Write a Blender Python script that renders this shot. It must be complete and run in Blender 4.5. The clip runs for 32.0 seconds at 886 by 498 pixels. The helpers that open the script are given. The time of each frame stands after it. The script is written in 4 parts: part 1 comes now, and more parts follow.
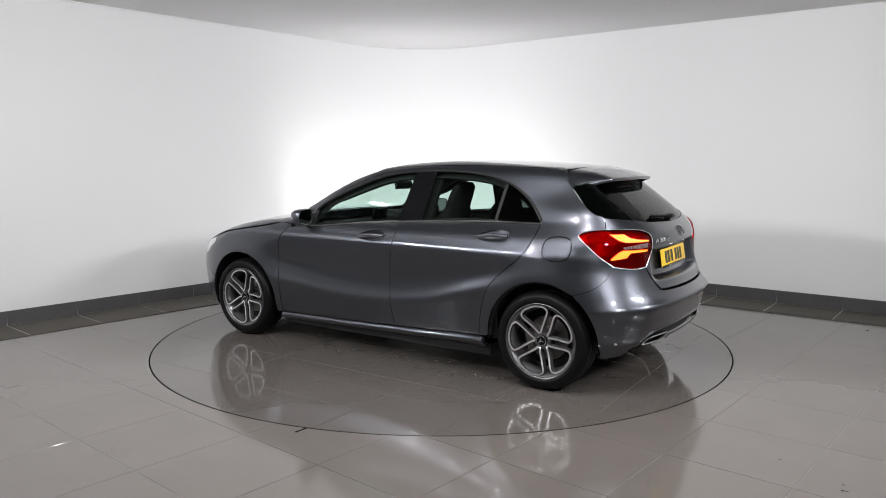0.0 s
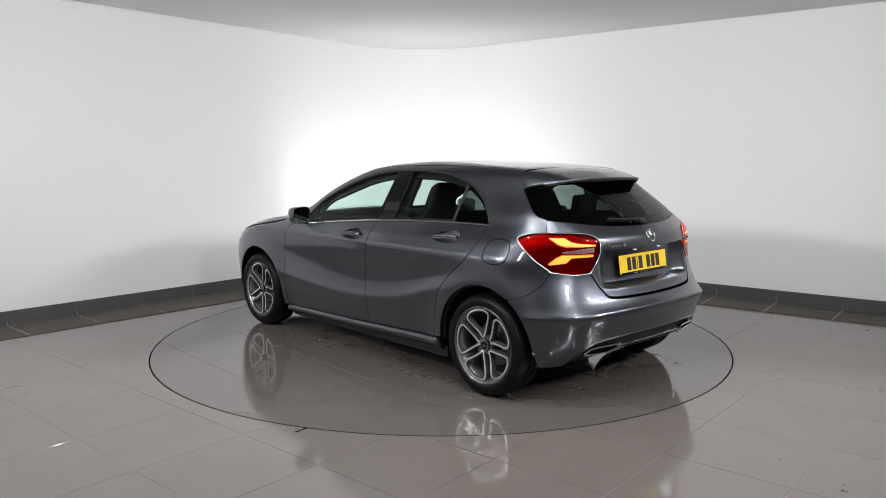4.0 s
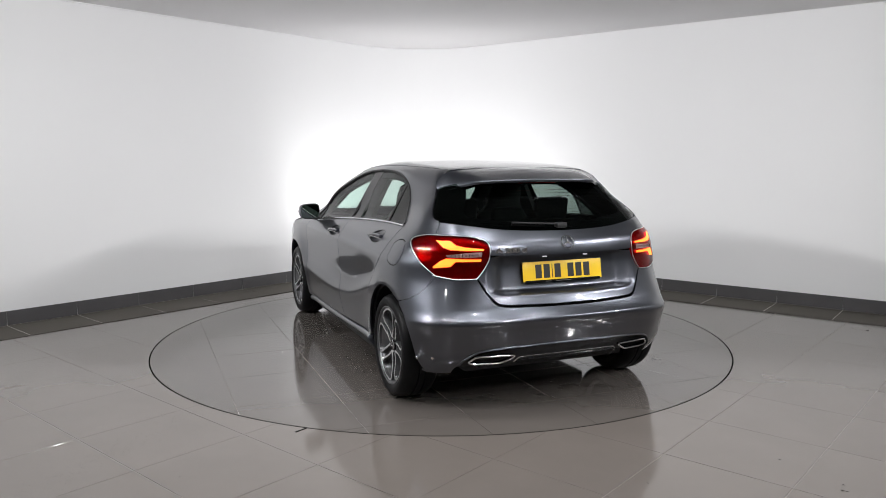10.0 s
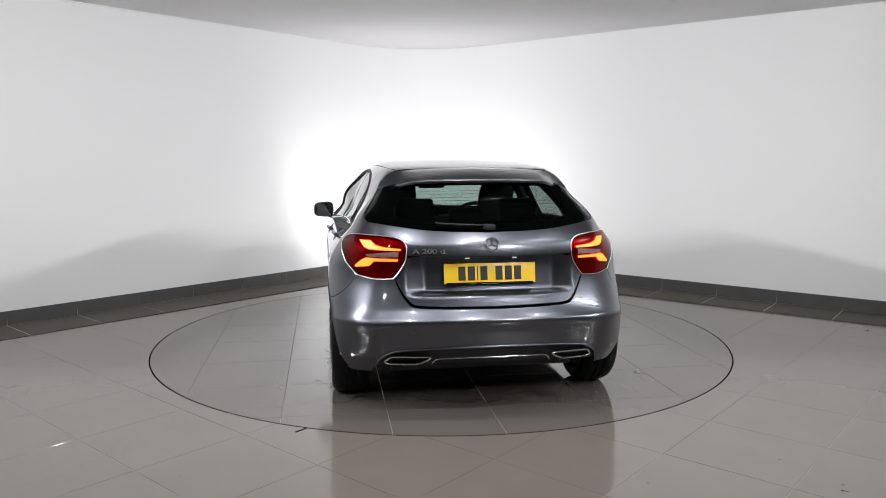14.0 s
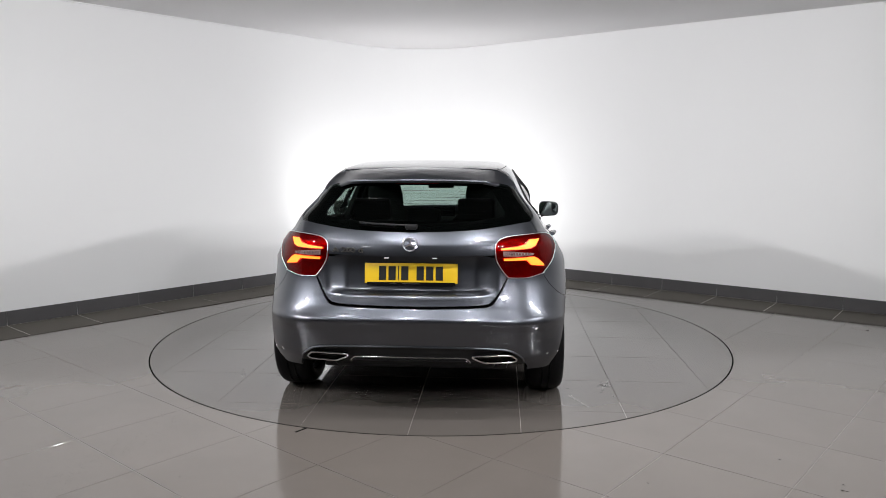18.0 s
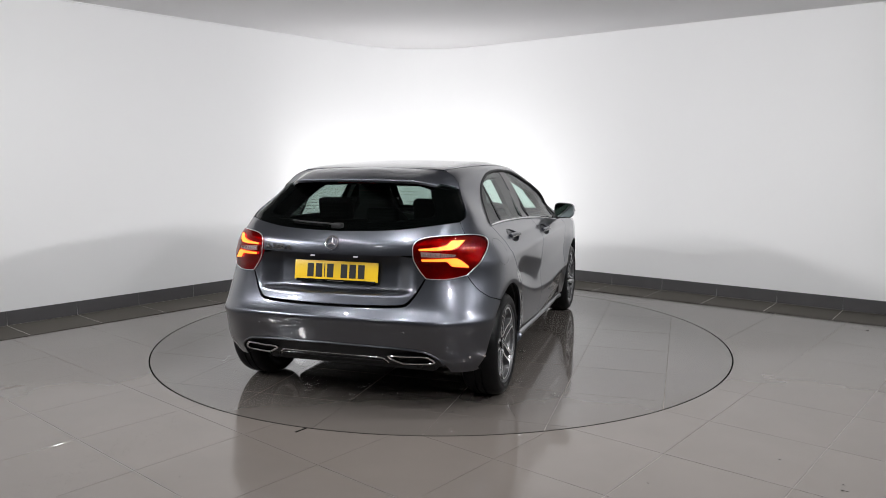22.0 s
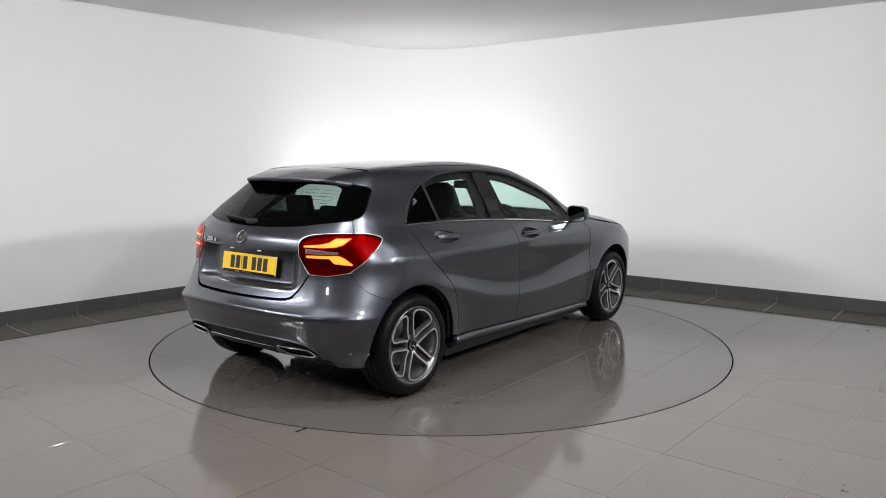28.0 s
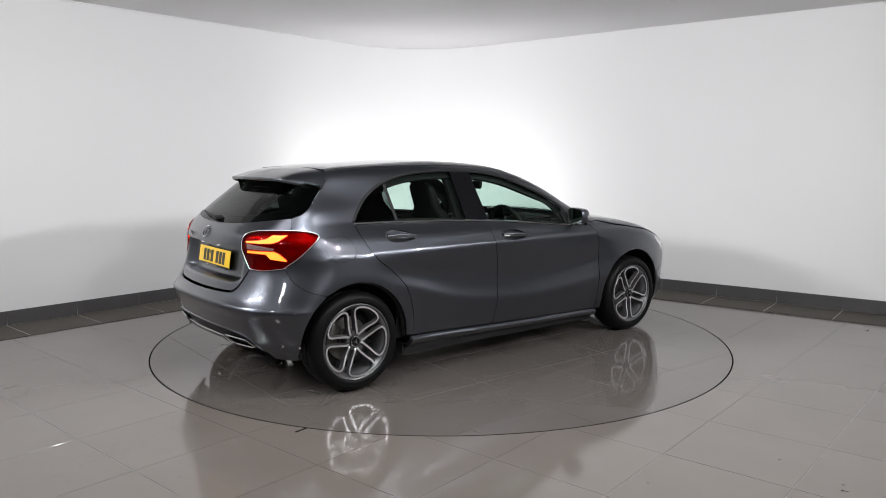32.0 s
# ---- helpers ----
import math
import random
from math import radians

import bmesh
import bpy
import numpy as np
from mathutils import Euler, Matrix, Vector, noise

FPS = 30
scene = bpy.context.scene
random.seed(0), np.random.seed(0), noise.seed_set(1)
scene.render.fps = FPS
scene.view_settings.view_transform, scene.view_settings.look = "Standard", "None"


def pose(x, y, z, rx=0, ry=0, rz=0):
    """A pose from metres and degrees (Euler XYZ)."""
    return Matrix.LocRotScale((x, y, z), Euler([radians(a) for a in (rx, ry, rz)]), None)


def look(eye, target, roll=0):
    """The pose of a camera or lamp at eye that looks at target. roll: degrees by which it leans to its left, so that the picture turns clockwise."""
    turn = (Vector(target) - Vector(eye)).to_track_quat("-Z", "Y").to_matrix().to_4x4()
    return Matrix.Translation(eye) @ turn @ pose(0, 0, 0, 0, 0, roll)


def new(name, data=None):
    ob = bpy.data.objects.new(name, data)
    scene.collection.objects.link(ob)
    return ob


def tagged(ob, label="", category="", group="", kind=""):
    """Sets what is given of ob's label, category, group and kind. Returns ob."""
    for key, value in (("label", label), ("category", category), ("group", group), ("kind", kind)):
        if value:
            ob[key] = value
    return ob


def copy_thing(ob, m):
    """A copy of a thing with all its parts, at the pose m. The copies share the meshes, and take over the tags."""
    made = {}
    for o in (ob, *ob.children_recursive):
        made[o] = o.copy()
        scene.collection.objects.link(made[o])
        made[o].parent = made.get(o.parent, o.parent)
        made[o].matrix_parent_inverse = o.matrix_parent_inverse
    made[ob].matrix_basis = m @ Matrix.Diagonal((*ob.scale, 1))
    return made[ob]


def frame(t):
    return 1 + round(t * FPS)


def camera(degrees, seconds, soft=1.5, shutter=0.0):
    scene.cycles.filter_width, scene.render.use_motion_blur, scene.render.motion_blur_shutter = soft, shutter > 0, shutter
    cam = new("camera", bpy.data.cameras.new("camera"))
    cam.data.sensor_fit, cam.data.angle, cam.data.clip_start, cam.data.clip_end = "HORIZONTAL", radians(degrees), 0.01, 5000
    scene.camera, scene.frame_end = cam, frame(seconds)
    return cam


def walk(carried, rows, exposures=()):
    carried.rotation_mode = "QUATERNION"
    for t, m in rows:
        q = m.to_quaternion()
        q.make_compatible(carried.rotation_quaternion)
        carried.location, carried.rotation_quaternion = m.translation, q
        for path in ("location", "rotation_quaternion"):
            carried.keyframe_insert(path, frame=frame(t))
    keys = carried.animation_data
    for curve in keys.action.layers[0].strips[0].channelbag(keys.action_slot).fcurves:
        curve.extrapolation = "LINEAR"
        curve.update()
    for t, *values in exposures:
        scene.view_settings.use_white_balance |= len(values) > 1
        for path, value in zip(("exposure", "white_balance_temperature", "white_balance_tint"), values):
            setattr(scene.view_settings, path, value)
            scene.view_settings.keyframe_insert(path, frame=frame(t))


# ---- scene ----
TURN = (146.386, -3.3875)  # heading of the car in degrees at the start, and degrees a second
OFF = (.016, .0195)        # where the car stands on the turntable
RING = 2.25                # radius of the turntable

cam = camera(61.84, 32.0, soft=.5)
EYE = (0, -5.992, 1.456)
AIM = pose(0, 0, 0, 90 - 7.07, 0, -.134)
walk(cam, [(0, Matrix.Translation(EYE) @ AIM), (32, Matrix.Translation(EYE) @ AIM)], [(0, 0.04), (32, 0.04)])

# ---- light ----
world = bpy.data.worlds.new("world")
scene.world = world
world.use_nodes = True
world.node_tree.nodes["Background"].inputs[0].default_value = (.9, .95, 1, 1)
world.node_tree.nodes["Background"].inputs[1].default_value = .015


def area_lamp(name, eye, target, size, watts, color=(1, 1, 1), size_y=None, spread=180):
    d = bpy.data.lights.new(name, "AREA")
    d.shape, d.size, d.size_y = "RECTANGLE", size, size_y or size
    d.energy, d.color, d.spread = watts, color, radians(spread)
    ob = new(name, d)
    ob.matrix_world = look(eye, target)
    return ob


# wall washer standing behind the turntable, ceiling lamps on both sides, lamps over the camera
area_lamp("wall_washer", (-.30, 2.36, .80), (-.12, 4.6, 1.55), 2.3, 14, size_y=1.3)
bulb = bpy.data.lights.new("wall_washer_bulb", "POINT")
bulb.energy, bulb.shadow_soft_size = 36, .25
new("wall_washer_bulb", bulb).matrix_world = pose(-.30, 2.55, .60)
for x in (-1.55, -.5, .5, 1.55):
    for y in (-2.2, -3.2):
        area_lamp("ceiling_spot", (x, y, 2.83), (x, y, 0), .045, 16 if abs(x) < 1 else 12)
for sx, k in ((-1, 1.28), (1, 1.06)):
    for y, w in ((-3.6, 22), (-2.9, 24), (-2.2, 26)):
        area_lamp("unseen_ceiling_lamp", (sx * 4.3, y, 2.80), (-sx * 1.6, 1.4, .8), .14, w * k, spread=125)
    area_lamp("unseen_ceiling_lamp", (sx * 2.3, -5.4, 2.80), (sx * 1.2, .6, .6), .30, 58 + 44 * sx)
    # added fill, brightens the unseen back wall that the tailgate reflects
    area_lamp("unseen_ceiling_lamp", (sx * 3.4, -8.2, 2.80), (sx * 3.0, -10.5, 1.0), .4, 11)


# ---- materials ----
def mat(name, color, rough=.5, metal=0, coat=0, vary=.08, scale=6, bump=0, bump_scale=80, coat_rough=.03, spec=.5, rough_vary=.0, glow=0, glow_color=None):
    m = bpy.data.materials.new(name)
    m.use_nodes = True
    nt = m.node_tree
    b = nt.nodes["Principled BSDF"]
    b.inputs["Roughness"].default_value = rough
    b.inputs["Metallic"].default_value = metal
    b.inputs["Coat Weight"].default_value = coat
    b.inputs["Coat Roughness"].default_value = coat_rough
    b.inputs["Specular IOR Level"].default_value = spec
    b.inputs["Base Color"].default_value = (*color, 1)
    if glow:
        b.inputs["Emission Color"].default_value = (*(glow_color or color), 1)
        b.inputs["Emission Strength"].default_value = glow
    co = nt.nodes.new("ShaderNodeTexCoord")
    if vary:
        n1 = nt.nodes.new("ShaderNodeTexNoise")
        n1.inputs["Scale"].default_value, n1.inputs["Detail"].default_value = scale, 6
        nt.links.new(co.outputs["Object"], n1.inputs["Vector"])
        mx = nt.nodes.new("ShaderNodeMix")
        mx.data_type = "RGBA"
        mx.inputs[6].default_value = (*[c * (1 - vary) for c in color], 1)
        mx.inputs[7].default_value = (*[min(c * (1 + vary), 1) for c in color], 1)
        nt.links.new(n1.outputs["Fac"], mx.inputs[0])
        nt.links.new(mx.outputs[2], b.inputs["Base Color"])
        if rough_vary:
            mr = nt.nodes.new("ShaderNodeMapRange")
            mr.inputs[1].default_value, mr.inputs[2].default_value = .3, .7
            mr.inputs[3].default_value, mr.inputs[4].default_value = max(rough - rough_vary, 0), rough + rough_vary
            nt.links.new(n1.outputs["Fac"], mr.inputs[0])
            nt.links.new(mr.outputs[0], b.inputs["Roughness"])
    if bump:
        n2 = nt.nodes.new("ShaderNodeTexNoise")
        n2.inputs["Scale"].default_value, n2.inputs["Detail"].default_value = bump_scale, 4
        nt.links.new(co.outputs["Object"], n2.inputs["Vector"])
        bp = nt.nodes.new("ShaderNodeBump")
        bp.inputs["Strength"].default_value, bp.inputs["Distance"].default_value = bump, .002
        nt.links.new(n2.outputs["Fac"], bp.inputs["Height"])
        nt.links.new(bp.outputs[0], b.inputs["Normal"])
    return m


def glass(name, tint, gloss=1.45):
    """Thin sheet glass: tinted see-through with a Fresnel mirror."""
    m = bpy.data.materials.new(name)
    m.use_nodes = True
    nt = m.node_tree
    nt.nodes.clear()
    out = nt.nodes.new("ShaderNodeOutputMaterial")
    mix, tr, gl, lw = (nt.nodes.new("ShaderNode" + k) for k in ("MixShader", "BsdfTransparent", "BsdfGlossy", "LayerWeight"))
    p5, ad = nt.nodes.new("ShaderNodeMath"), nt.nodes.new("ShaderNodeMath")
    tr.inputs[0].default_value = (*tint, 1)
    gl.inputs["Roughness"].default_value = .006
    lw.inputs[0].default_value = .5
    p5.operation, ad.operation = "POWER", "MULTIPLY_ADD"
    p5.inputs[1].default_value = 5
    base = ((gloss - 1) / (gloss + 1)) ** 2
    ad.inputs[1].default_value, ad.inputs[2].default_value = .9 * (1 - base), base
    nt.links.new(lw.outputs["Facing"], p5.inputs[0])
    nt.links.new(p5.outputs[0], ad.inputs[0])
    nt.links.new(ad.outputs[0], mix.inputs[0])
    nt.links.new(tr.outputs[0], mix.inputs[1])
    nt.links.new(gl.outputs[0], mix.inputs[2])
    nt.links.new(mix.outputs[0], out.inputs[0])
    return m


WALL = mat("wall_paint", (.80, .80, .81), .75, vary=.015, scale=1.2, bump=.08, bump_scale=220)
CEILING = mat("ceiling_paint", (.78, .77, .78), .85, vary=.03, scale=1.0, bump=.1, bump_scale=200)
# dark colour standing in for the dim space behind the camera
BACK = mat("dim_back_space", (.16, .16, .165), .8, vary=.1, scale=1.0)
TILE = mat("floor_tile", (.132, .116, .106), .095, vary=.10, scale=2.2, rough_vary=.03, bump=.01, bump_scale=14, spec=.75)
TABLE_TILE = mat("turntable_tile", (.100, .089, .082), .085, vary=.10, scale=2.0, rough_vary=.03, bump=.01, bump_scale=14, spec=.75)
BORDER = mat("border_tile", (.092, .085, .076), .68, vary=.22, scale=3.0, rough_vary=.08, spec=.06)
SKIRT = mat("skirting_tile", (.085, .082, .085), .35, vary=.2, scale=4.0)
GROUT = mat("grout", (.26, .24, .22), .8, vary=.6, scale=1.1)
PALE_GROUT = mat("pale_grout", (.55, .53, .51), .8, vary=.15, scale=12)
DIRT = mat("dirt", (.035, .03, .026), .9, vary=.3, scale=40)
SCUFF = mat("scuffed_paint", (.60, .57, .52), .8, vary=.15, scale=30)
SEAM = mat("turntable_seam", (.005, .005, .005), .9, spec=.02, vary=.2, scale=10)
PAINT = mat("grey_metallic_paint", (.090, .095, .112), .34, metal=.97, coat=1.0, vary=.03, scale=900, coat_rough=.015)
BLACK = mat("black_plastic", (.012, .012, .013), .50, vary=.15, scale=30, bump=.1, bump_scale=300, spec=.3)
GLOSS = mat("gloss_black", (.005, .005, .006), .10, vary=0, spec=.35)
RUBBER = mat("rubber", (.005, .005, .0055), .40, vary=.2, scale=25, bump=.2, bump_scale=120, spec=.10)
CHROME = mat("chrome", (.85, .86, .88), .12, metal=1, vary=.03, scale=20)
ALLOY = mat("machined_alloy", (.82, .82, .84), .38, metal=1, vary=.06, scale=40)
ALLOY_DARK = mat("painted_alloy", (.10, .10, .105), .35, metal=.6, vary=.08, scale=20)
BARREL = mat("rim_barrel", (.22, .22, .23), .30, metal=.8, vary=.1, scale=20)
IRON = mat("brake_iron", (.20, .19, .18), .42, metal=.9, vary=.2, scale=30)
DARK = mat("interior_dark", (.007, .007, .0075), .75, vary=.2, scale=30)
FABRIC = mat("seat_fabric", (.010, .010, .0105), .85, vary=.25, scale=60)
WATER = glass("water_drops", (.95, .95, .95), 1.6)
WET = glass("water_film", (.96, .96, .96), 1.45)
GLASS_CLEAR = glass("clear_green_glass", (.68, .80, .75))
GLASS_DARK = glass("rear_side_glass", (.62, .71, .67))
GLASS_QUARTER = glass("quarter_glass", (.10, .12, .115))
GLASS_REAR = glass("rear_window_glass", (.29, .34, .32), 1.40)
YELLOW = mat("plate_yellow", (.78, .50, .02), .35, vary=.04, scale=8)
INK = mat("plate_black", (.012, .012, .012), .45, vary=.1, scale=20)
FRIT = mat("printed_glass_border", (.0025, .0025, .0028), .7, vary=.2, scale=40, spec=.05)
RED_LENS = glass("red_lens", (.70, .012, .022), 1.5)
RED = mat("red_reflector", (.22, .003, .006), .28, metal=.7, vary=.6, scale=35, bump=.8, bump_scale=90)
AMBER_GLOW = mat("lit_lamp_tube", (.9, .25, .03), .4, vary=0, glow=1.25, glow_color=(1, .27, .02))
RED_GLOW = mat("lit_lamp_edge", (.6, .02, .01), .4, vary=0, glow=1.0, glow_color=(1, .06, .008))
LED_LENS = mat("reversing_lens", (.50, .30, .30), .15, metal=.6, vary=.3, scale=150)
CLEAR_LENS = mat("clear_lamp_lens", (.62, .60, .62), .12, metal=.3, vary=.3, scale=120)

# ---- building helpers ----
def mesh_ob(name, verts, faces, material, parent=None, label="", smooth=False, normals=None):
    me = bpy.data.meshes.new(name)
    me.from_pydata([tuple(map(float, v)) for v in verts], [], [tuple(int(i) for i in f) for f in faces])
    for m in (material if isinstance(material, (list, tuple)) else [material]):
        me.materials.append(m)
    if smooth or normals is not None:
        me.polygons.foreach_set("use_smooth", [True] * len(me.polygons))
    me.update()
    if normals is not None:
        me.normals_split_custom_set_from_vertices([tuple(map(float, n)) for n in normals])
    ob = new(name, me)
    if parent is not None:
        ob.parent = parent
    if label:
        tagged(ob, label)
    return ob


def part(name, bm, material, parent, label="", smooth=True, sharp=35):
    me = bpy.data.meshes.new(name)
    bmesh.ops.recalc_face_normals(bm, faces=bm.faces)
    if smooth:
        for f in bm.faces:
            f.smooth = True
        for e in bm.edges:
            if len(e.link_faces) == 2 and e.calc_face_angle(0) > radians(sharp):
                e.smooth = False
    bm.to_mesh(me)
    bm.free()
    for m in (material if isinstance(material, (list, tuple)) else [material]):
        me.materials.append(m)
    ob = new(name, me)
    if parent is not None:
        ob.parent = parent
    if label:
        tagged(ob, label)
    return ob


def box(sx, sy, sz, at=(0, 0, 0), bevel=0, seg=2):
    bm = bmesh.new()
    bmesh.ops.create_cube(bm, size=1, matrix=Matrix.Translation(at) @ Matrix.Diagonal((sx, sy, sz, 1)))
    if bevel:
        bmesh.ops.bevel(bm, geom=bm.edges[:], offset=bevel, segments=seg, affect="EDGES", profile=.6)
    return bm


def lathe(profile, n=48, axis="Y", closed=False):
    """Turns (radius, along) pairs round the axis."""
    bm = bmesh.new()
    rings = []
    for i in range(n):
        a = 2 * math.pi * i / n
        rings.append([bm.verts.new((r * math.cos(a), h, r * math.sin(a))) for r, h in profile])
    m = len(profile)
    for i in range(n):
        A, B = rings[i], rings[(i + 1) % n]
        for j in range(m if closed else m - 1):
            k = (j + 1) % m
            bm.faces.new((A[j], A[k], B[k], B[j]))
    bmesh.ops.remove_doubles(bm, verts=bm.verts, dist=1e-5)
    return bm


def smooth_path(points, n=8, closed=False):
    """Catmull-Rom curve through the points."""
    P = [np.array(p, float) for p in points]
    if closed:
        P = [P[-1]] + P + [P[0], P[1]]
    else:
        P = [2 * P[0] - P[1]] + P + [2 * P[-1] - P[-2]]
    out = []
    for i in range(1, len(P) - 2):
        a, b, c, d = P[i - 1:i + 3]
        for k in range(n):
            t = k / n
            out.append(.5 * (2 * b + (c - a) * t + (2 * a - 5 * b + 4 * c - d) * t * t + (3 * b - a - 3 * c + d) * t ** 3))
    if not closed:
        out.append(P[-2])
    return np.array(out)


def tube(path, radius, n=8, closed=False, flat=1.0, up=(0, 0, 1)):
    """A round or oval bar along a path."""
    bm = bmesh.new()
    path = [Vector(p) for p in path]
    rings, m = [], len(path)
    for i, p in enumerate(path):
        a = path[(i - 1) % m] if closed or i else p
        b = path[(i + 1) % m] if closed or i < m - 1 else p
        t = (b - a).normalized()
        s = t.cross(Vector(up))
        s = s.normalized() if s.length > 1e-6 else Vector((1, 0, 0))
        w = s.cross(t).normalized()
        rings.append([bm.verts.new(p + s * radius * math.cos(2 * math.pi * k / n) + w * radius * flat * math.sin(2 * math.pi * k / n)) for k in range(n)])
    for i in range(m if closed else m - 1):
        A, B = rings[i], rings[(i + 1) % m]
        for k in range(n):
            bm.faces.new((A[k], A[(k + 1) % n], B[(k + 1) % n], B[k]))
    if not closed:
        bm.faces.new(rings[0])
        bm.faces.new(rings[-1][::-1])
    return bm


def inside(pts, poly):
    """Which points lie in the polygon."""
    x, y = pts[:, 0], pts[:, 1]
    r = np.zeros(len(pts), bool)
    P, Q = poly, np.roll(poly, -1, 0)
    for (ax, ay), (bx, by) in zip(P, Q):
        c = (ay > y) != (by > y)
        if ay != by:
            r ^= c & (x < (bx - ax) * (y - ay) / (by - ay) + ax)
    return r


def fill(loops, spacing):
    """Triangles that fill the first loop less the others, with a lattice of points inside. Returns points, triangles and the loops' indices."""
    from mathutils.geometry import delaunay_2d_cdt
    pts, edges, idx = [], [], []
    for lp in loops:
        s = len(pts)
        pts += [tuple(p) for p in lp]
        idx.append(list(range(s, s + len(lp))))
        edges += [(s + i, s + (i + 1) % len(lp)) for i in range(len(lp))]
    lo, hi = loops[0].min(0), loops[0].max(0)
    gx, gy = np.meshgrid(np.arange(lo[0] + spacing / 2, hi[0], spacing), np.arange(lo[1] + spacing / 2, hi[1], spacing))
    g = np.stack([gx.ravel(), gy.ravel()], 1)
    if len(g):
        ok = inside(g, loops[0])
        for lp in loops[1:]:
            ok &= ~inside(g, lp)
        g = g[ok]
        allb = np.concatenate(loops)
        near = np.sqrt(((g[:, None] - allb[None]) ** 2).sum(2).min(1)) if len(g) else np.zeros(0)
        g = g[near > spacing * .45] if len(g) else g
    pts += [tuple(p) for p in g]
    v, e, f, ov, oe, of = delaunay_2d_cdt([Vector(p) for p in pts], edges, [], 0, 1e-6)
    v = np.array([tuple(q) for q in v])
    f = [t for t in f if len(t) == 3]
    c = np.array([v[list(t)].mean(0) for t in f])
    ok = inside(c, loops[0])
    for lp in loops[1:]:
        ok &= ~inside(c, lp)
    first = {}
    for new_i, olds in enumerate(ov):
        for o in olds:
            first[o] = new_i
    return v, [f[i] for i in range(len(f)) if ok[i]], [[first[i] for i in ix if i in first] for ix in idx]


# ---- the room ----
L_AT, L_DIR = np.array((-3.204, 1.064)), math.radians(49.1)
R_AT, R_DIR = np.array((3.068, 1.640)), math.radians(141.94)
dl, dr = np.array((math.cos(L_DIR), math.sin(L_DIR))), np.array((math.cos(R_DIR), math.sin(R_DIR)))
ab = np.linalg.solve(np.stack([dl, -dr], 1), R_AT - L_AT)
CORNER = L_AT + dl * ab[0]
HIGH = 2.85
TURN_R = 1.05


def wall_line(inset):
    """The line of the two walls and the rounded corner between them, moved into the room by inset."""
    nl, nr = np.array((dl[1], -dl[0])), np.array((-dr[1], dr[0]))
    bis = -(dl + dr) / np.linalg.norm(dl + dr)
    centre = CORNER + bis * TURN_R / math.sin((math.pi - (R_DIR - L_DIR)) / 2)
    a0 = math.atan2(*(-nl)[::-1])
    a1 = math.atan2(*(-nr)[::-1])
    pts = [CORNER - dl * 9.5 + nl * inset]
    for i in range(25):
        a = a0 + (a1 - a0) * i / 24
        pts.append(centre + (TURN_R - inset) * np.array((math.cos(a), math.sin(a))))
    pts.append(CORNER - dr * 9.5 + nr * inset)
    return np.array(pts)


def wall_sheet(name, line, out, z0, z1, material, label="", kind="structure", parent=None):
    """A wall of some thickness along a line: out is the line of its far face."""
    n = len(line)
    V = [(*p, z) for z in (z0, z1) for p in line] + [(*p, z) for z in (z0, z1) for p in out]
    F = []
    for i in range(n - 1):
        F += [(i, i + 1, n + i + 1, n + i), (2 * n + i + 1, 2 * n + i, 3 * n + i, 3 * n + i + 1), (n + i, n + i + 1, 3 * n + i + 1, 3 * n + i), (i + 1, i, 2 * n + i, 2 * n + i + 1)]
    F += [(0, n, 3 * n, 2 * n), (n - 1, 3 * n - 1, 4 * n - 1, 2 * n - 1)]
    me = mesh_ob(name, V, F, material, parent)
    bm = bmesh.new()
    bm.from_mesh(me.data)
    bmesh.ops.recalc_face_normals(bm, faces=bm.faces)
    for f in bm.faces:
        f.smooth = True
    for e in bm.edges:
        if len(e.link_faces) == 2 and e.calc_face_angle(0) > .6:
            e.smooth = False
    bm.to_mesh(me.data)
    bm.free()
    return tagged(me, label, kind=kind) if label or kind else me


line, far = wall_line(0), wall_line(-.15)
mid = 13
wall_sheet("wall_left", line[:mid + 1], far[:mid + 1], 0, HIGH, WALL, "smooth white painted studio wall with a rounded corner")
wall_sheet("wall_right", line[mid:], far[mid:], 0, HIGH, WALL, "smooth white painted studio wall with a rounded corner")
E0, E1 = line[0], line[-1]
back = np.array([E0, (E0[0], -11.0), (E1[0], -11.0), E1])
backo = np.array([(E0[0] - .15, E0[1]), (E0[0] - .15, -11.15), (E1[0] + .15, -11.15), (E1[0] + .15, E1[1])])
# unseen closing wall, dark so that the car reflects a dim room
wall_sheet("wall_back", back, backo, 0, HIGH, BACK, "unseen wall closing the room, dark in place of a dim space")
room = [tuple(p) for p in far] + [(E1[0] + .15, -11.15), (E0[0] - .15, -11.15)]
n = len(room)
tagged(mesh_ob("floor", [(*p, -.002) for p in room] + [(*p, -.2) for p in room],
               [tuple(range(n)), tuple(range(n, 2 * n))[::-1]] + [(i, n + i, n + (i + 1) % n, (i + 1) % n) for i in range(n)], GROUT),
       "grout bed under glossy grey floor tiles", kind="structure")


# ---- floor tiles and turntable ----
T_DIR = math.radians(-40.6)
T_AT = np.array((-1.893, -2.29))
tx, ty = np.array((math.cos(T_DIR), math.sin(T_DIR))), np.array((-math.sin(T_DIR), math.cos(T_DIR)))
SIDE_M = .6


def clip(poly, at, nrm):
    """Keeps the side of the line through at to which nrm points."""
    out = []
    for a, b in zip(poly, poly[1:] + poly[:1]):
        da, db = np.dot(a - at, nrm), np.dot(b - at, nrm)
        if da >= 0:
            out.append(a)
        if (da < 0) != (db < 0):
            out.append(a + (b - a) * da / (da - db))
    return out


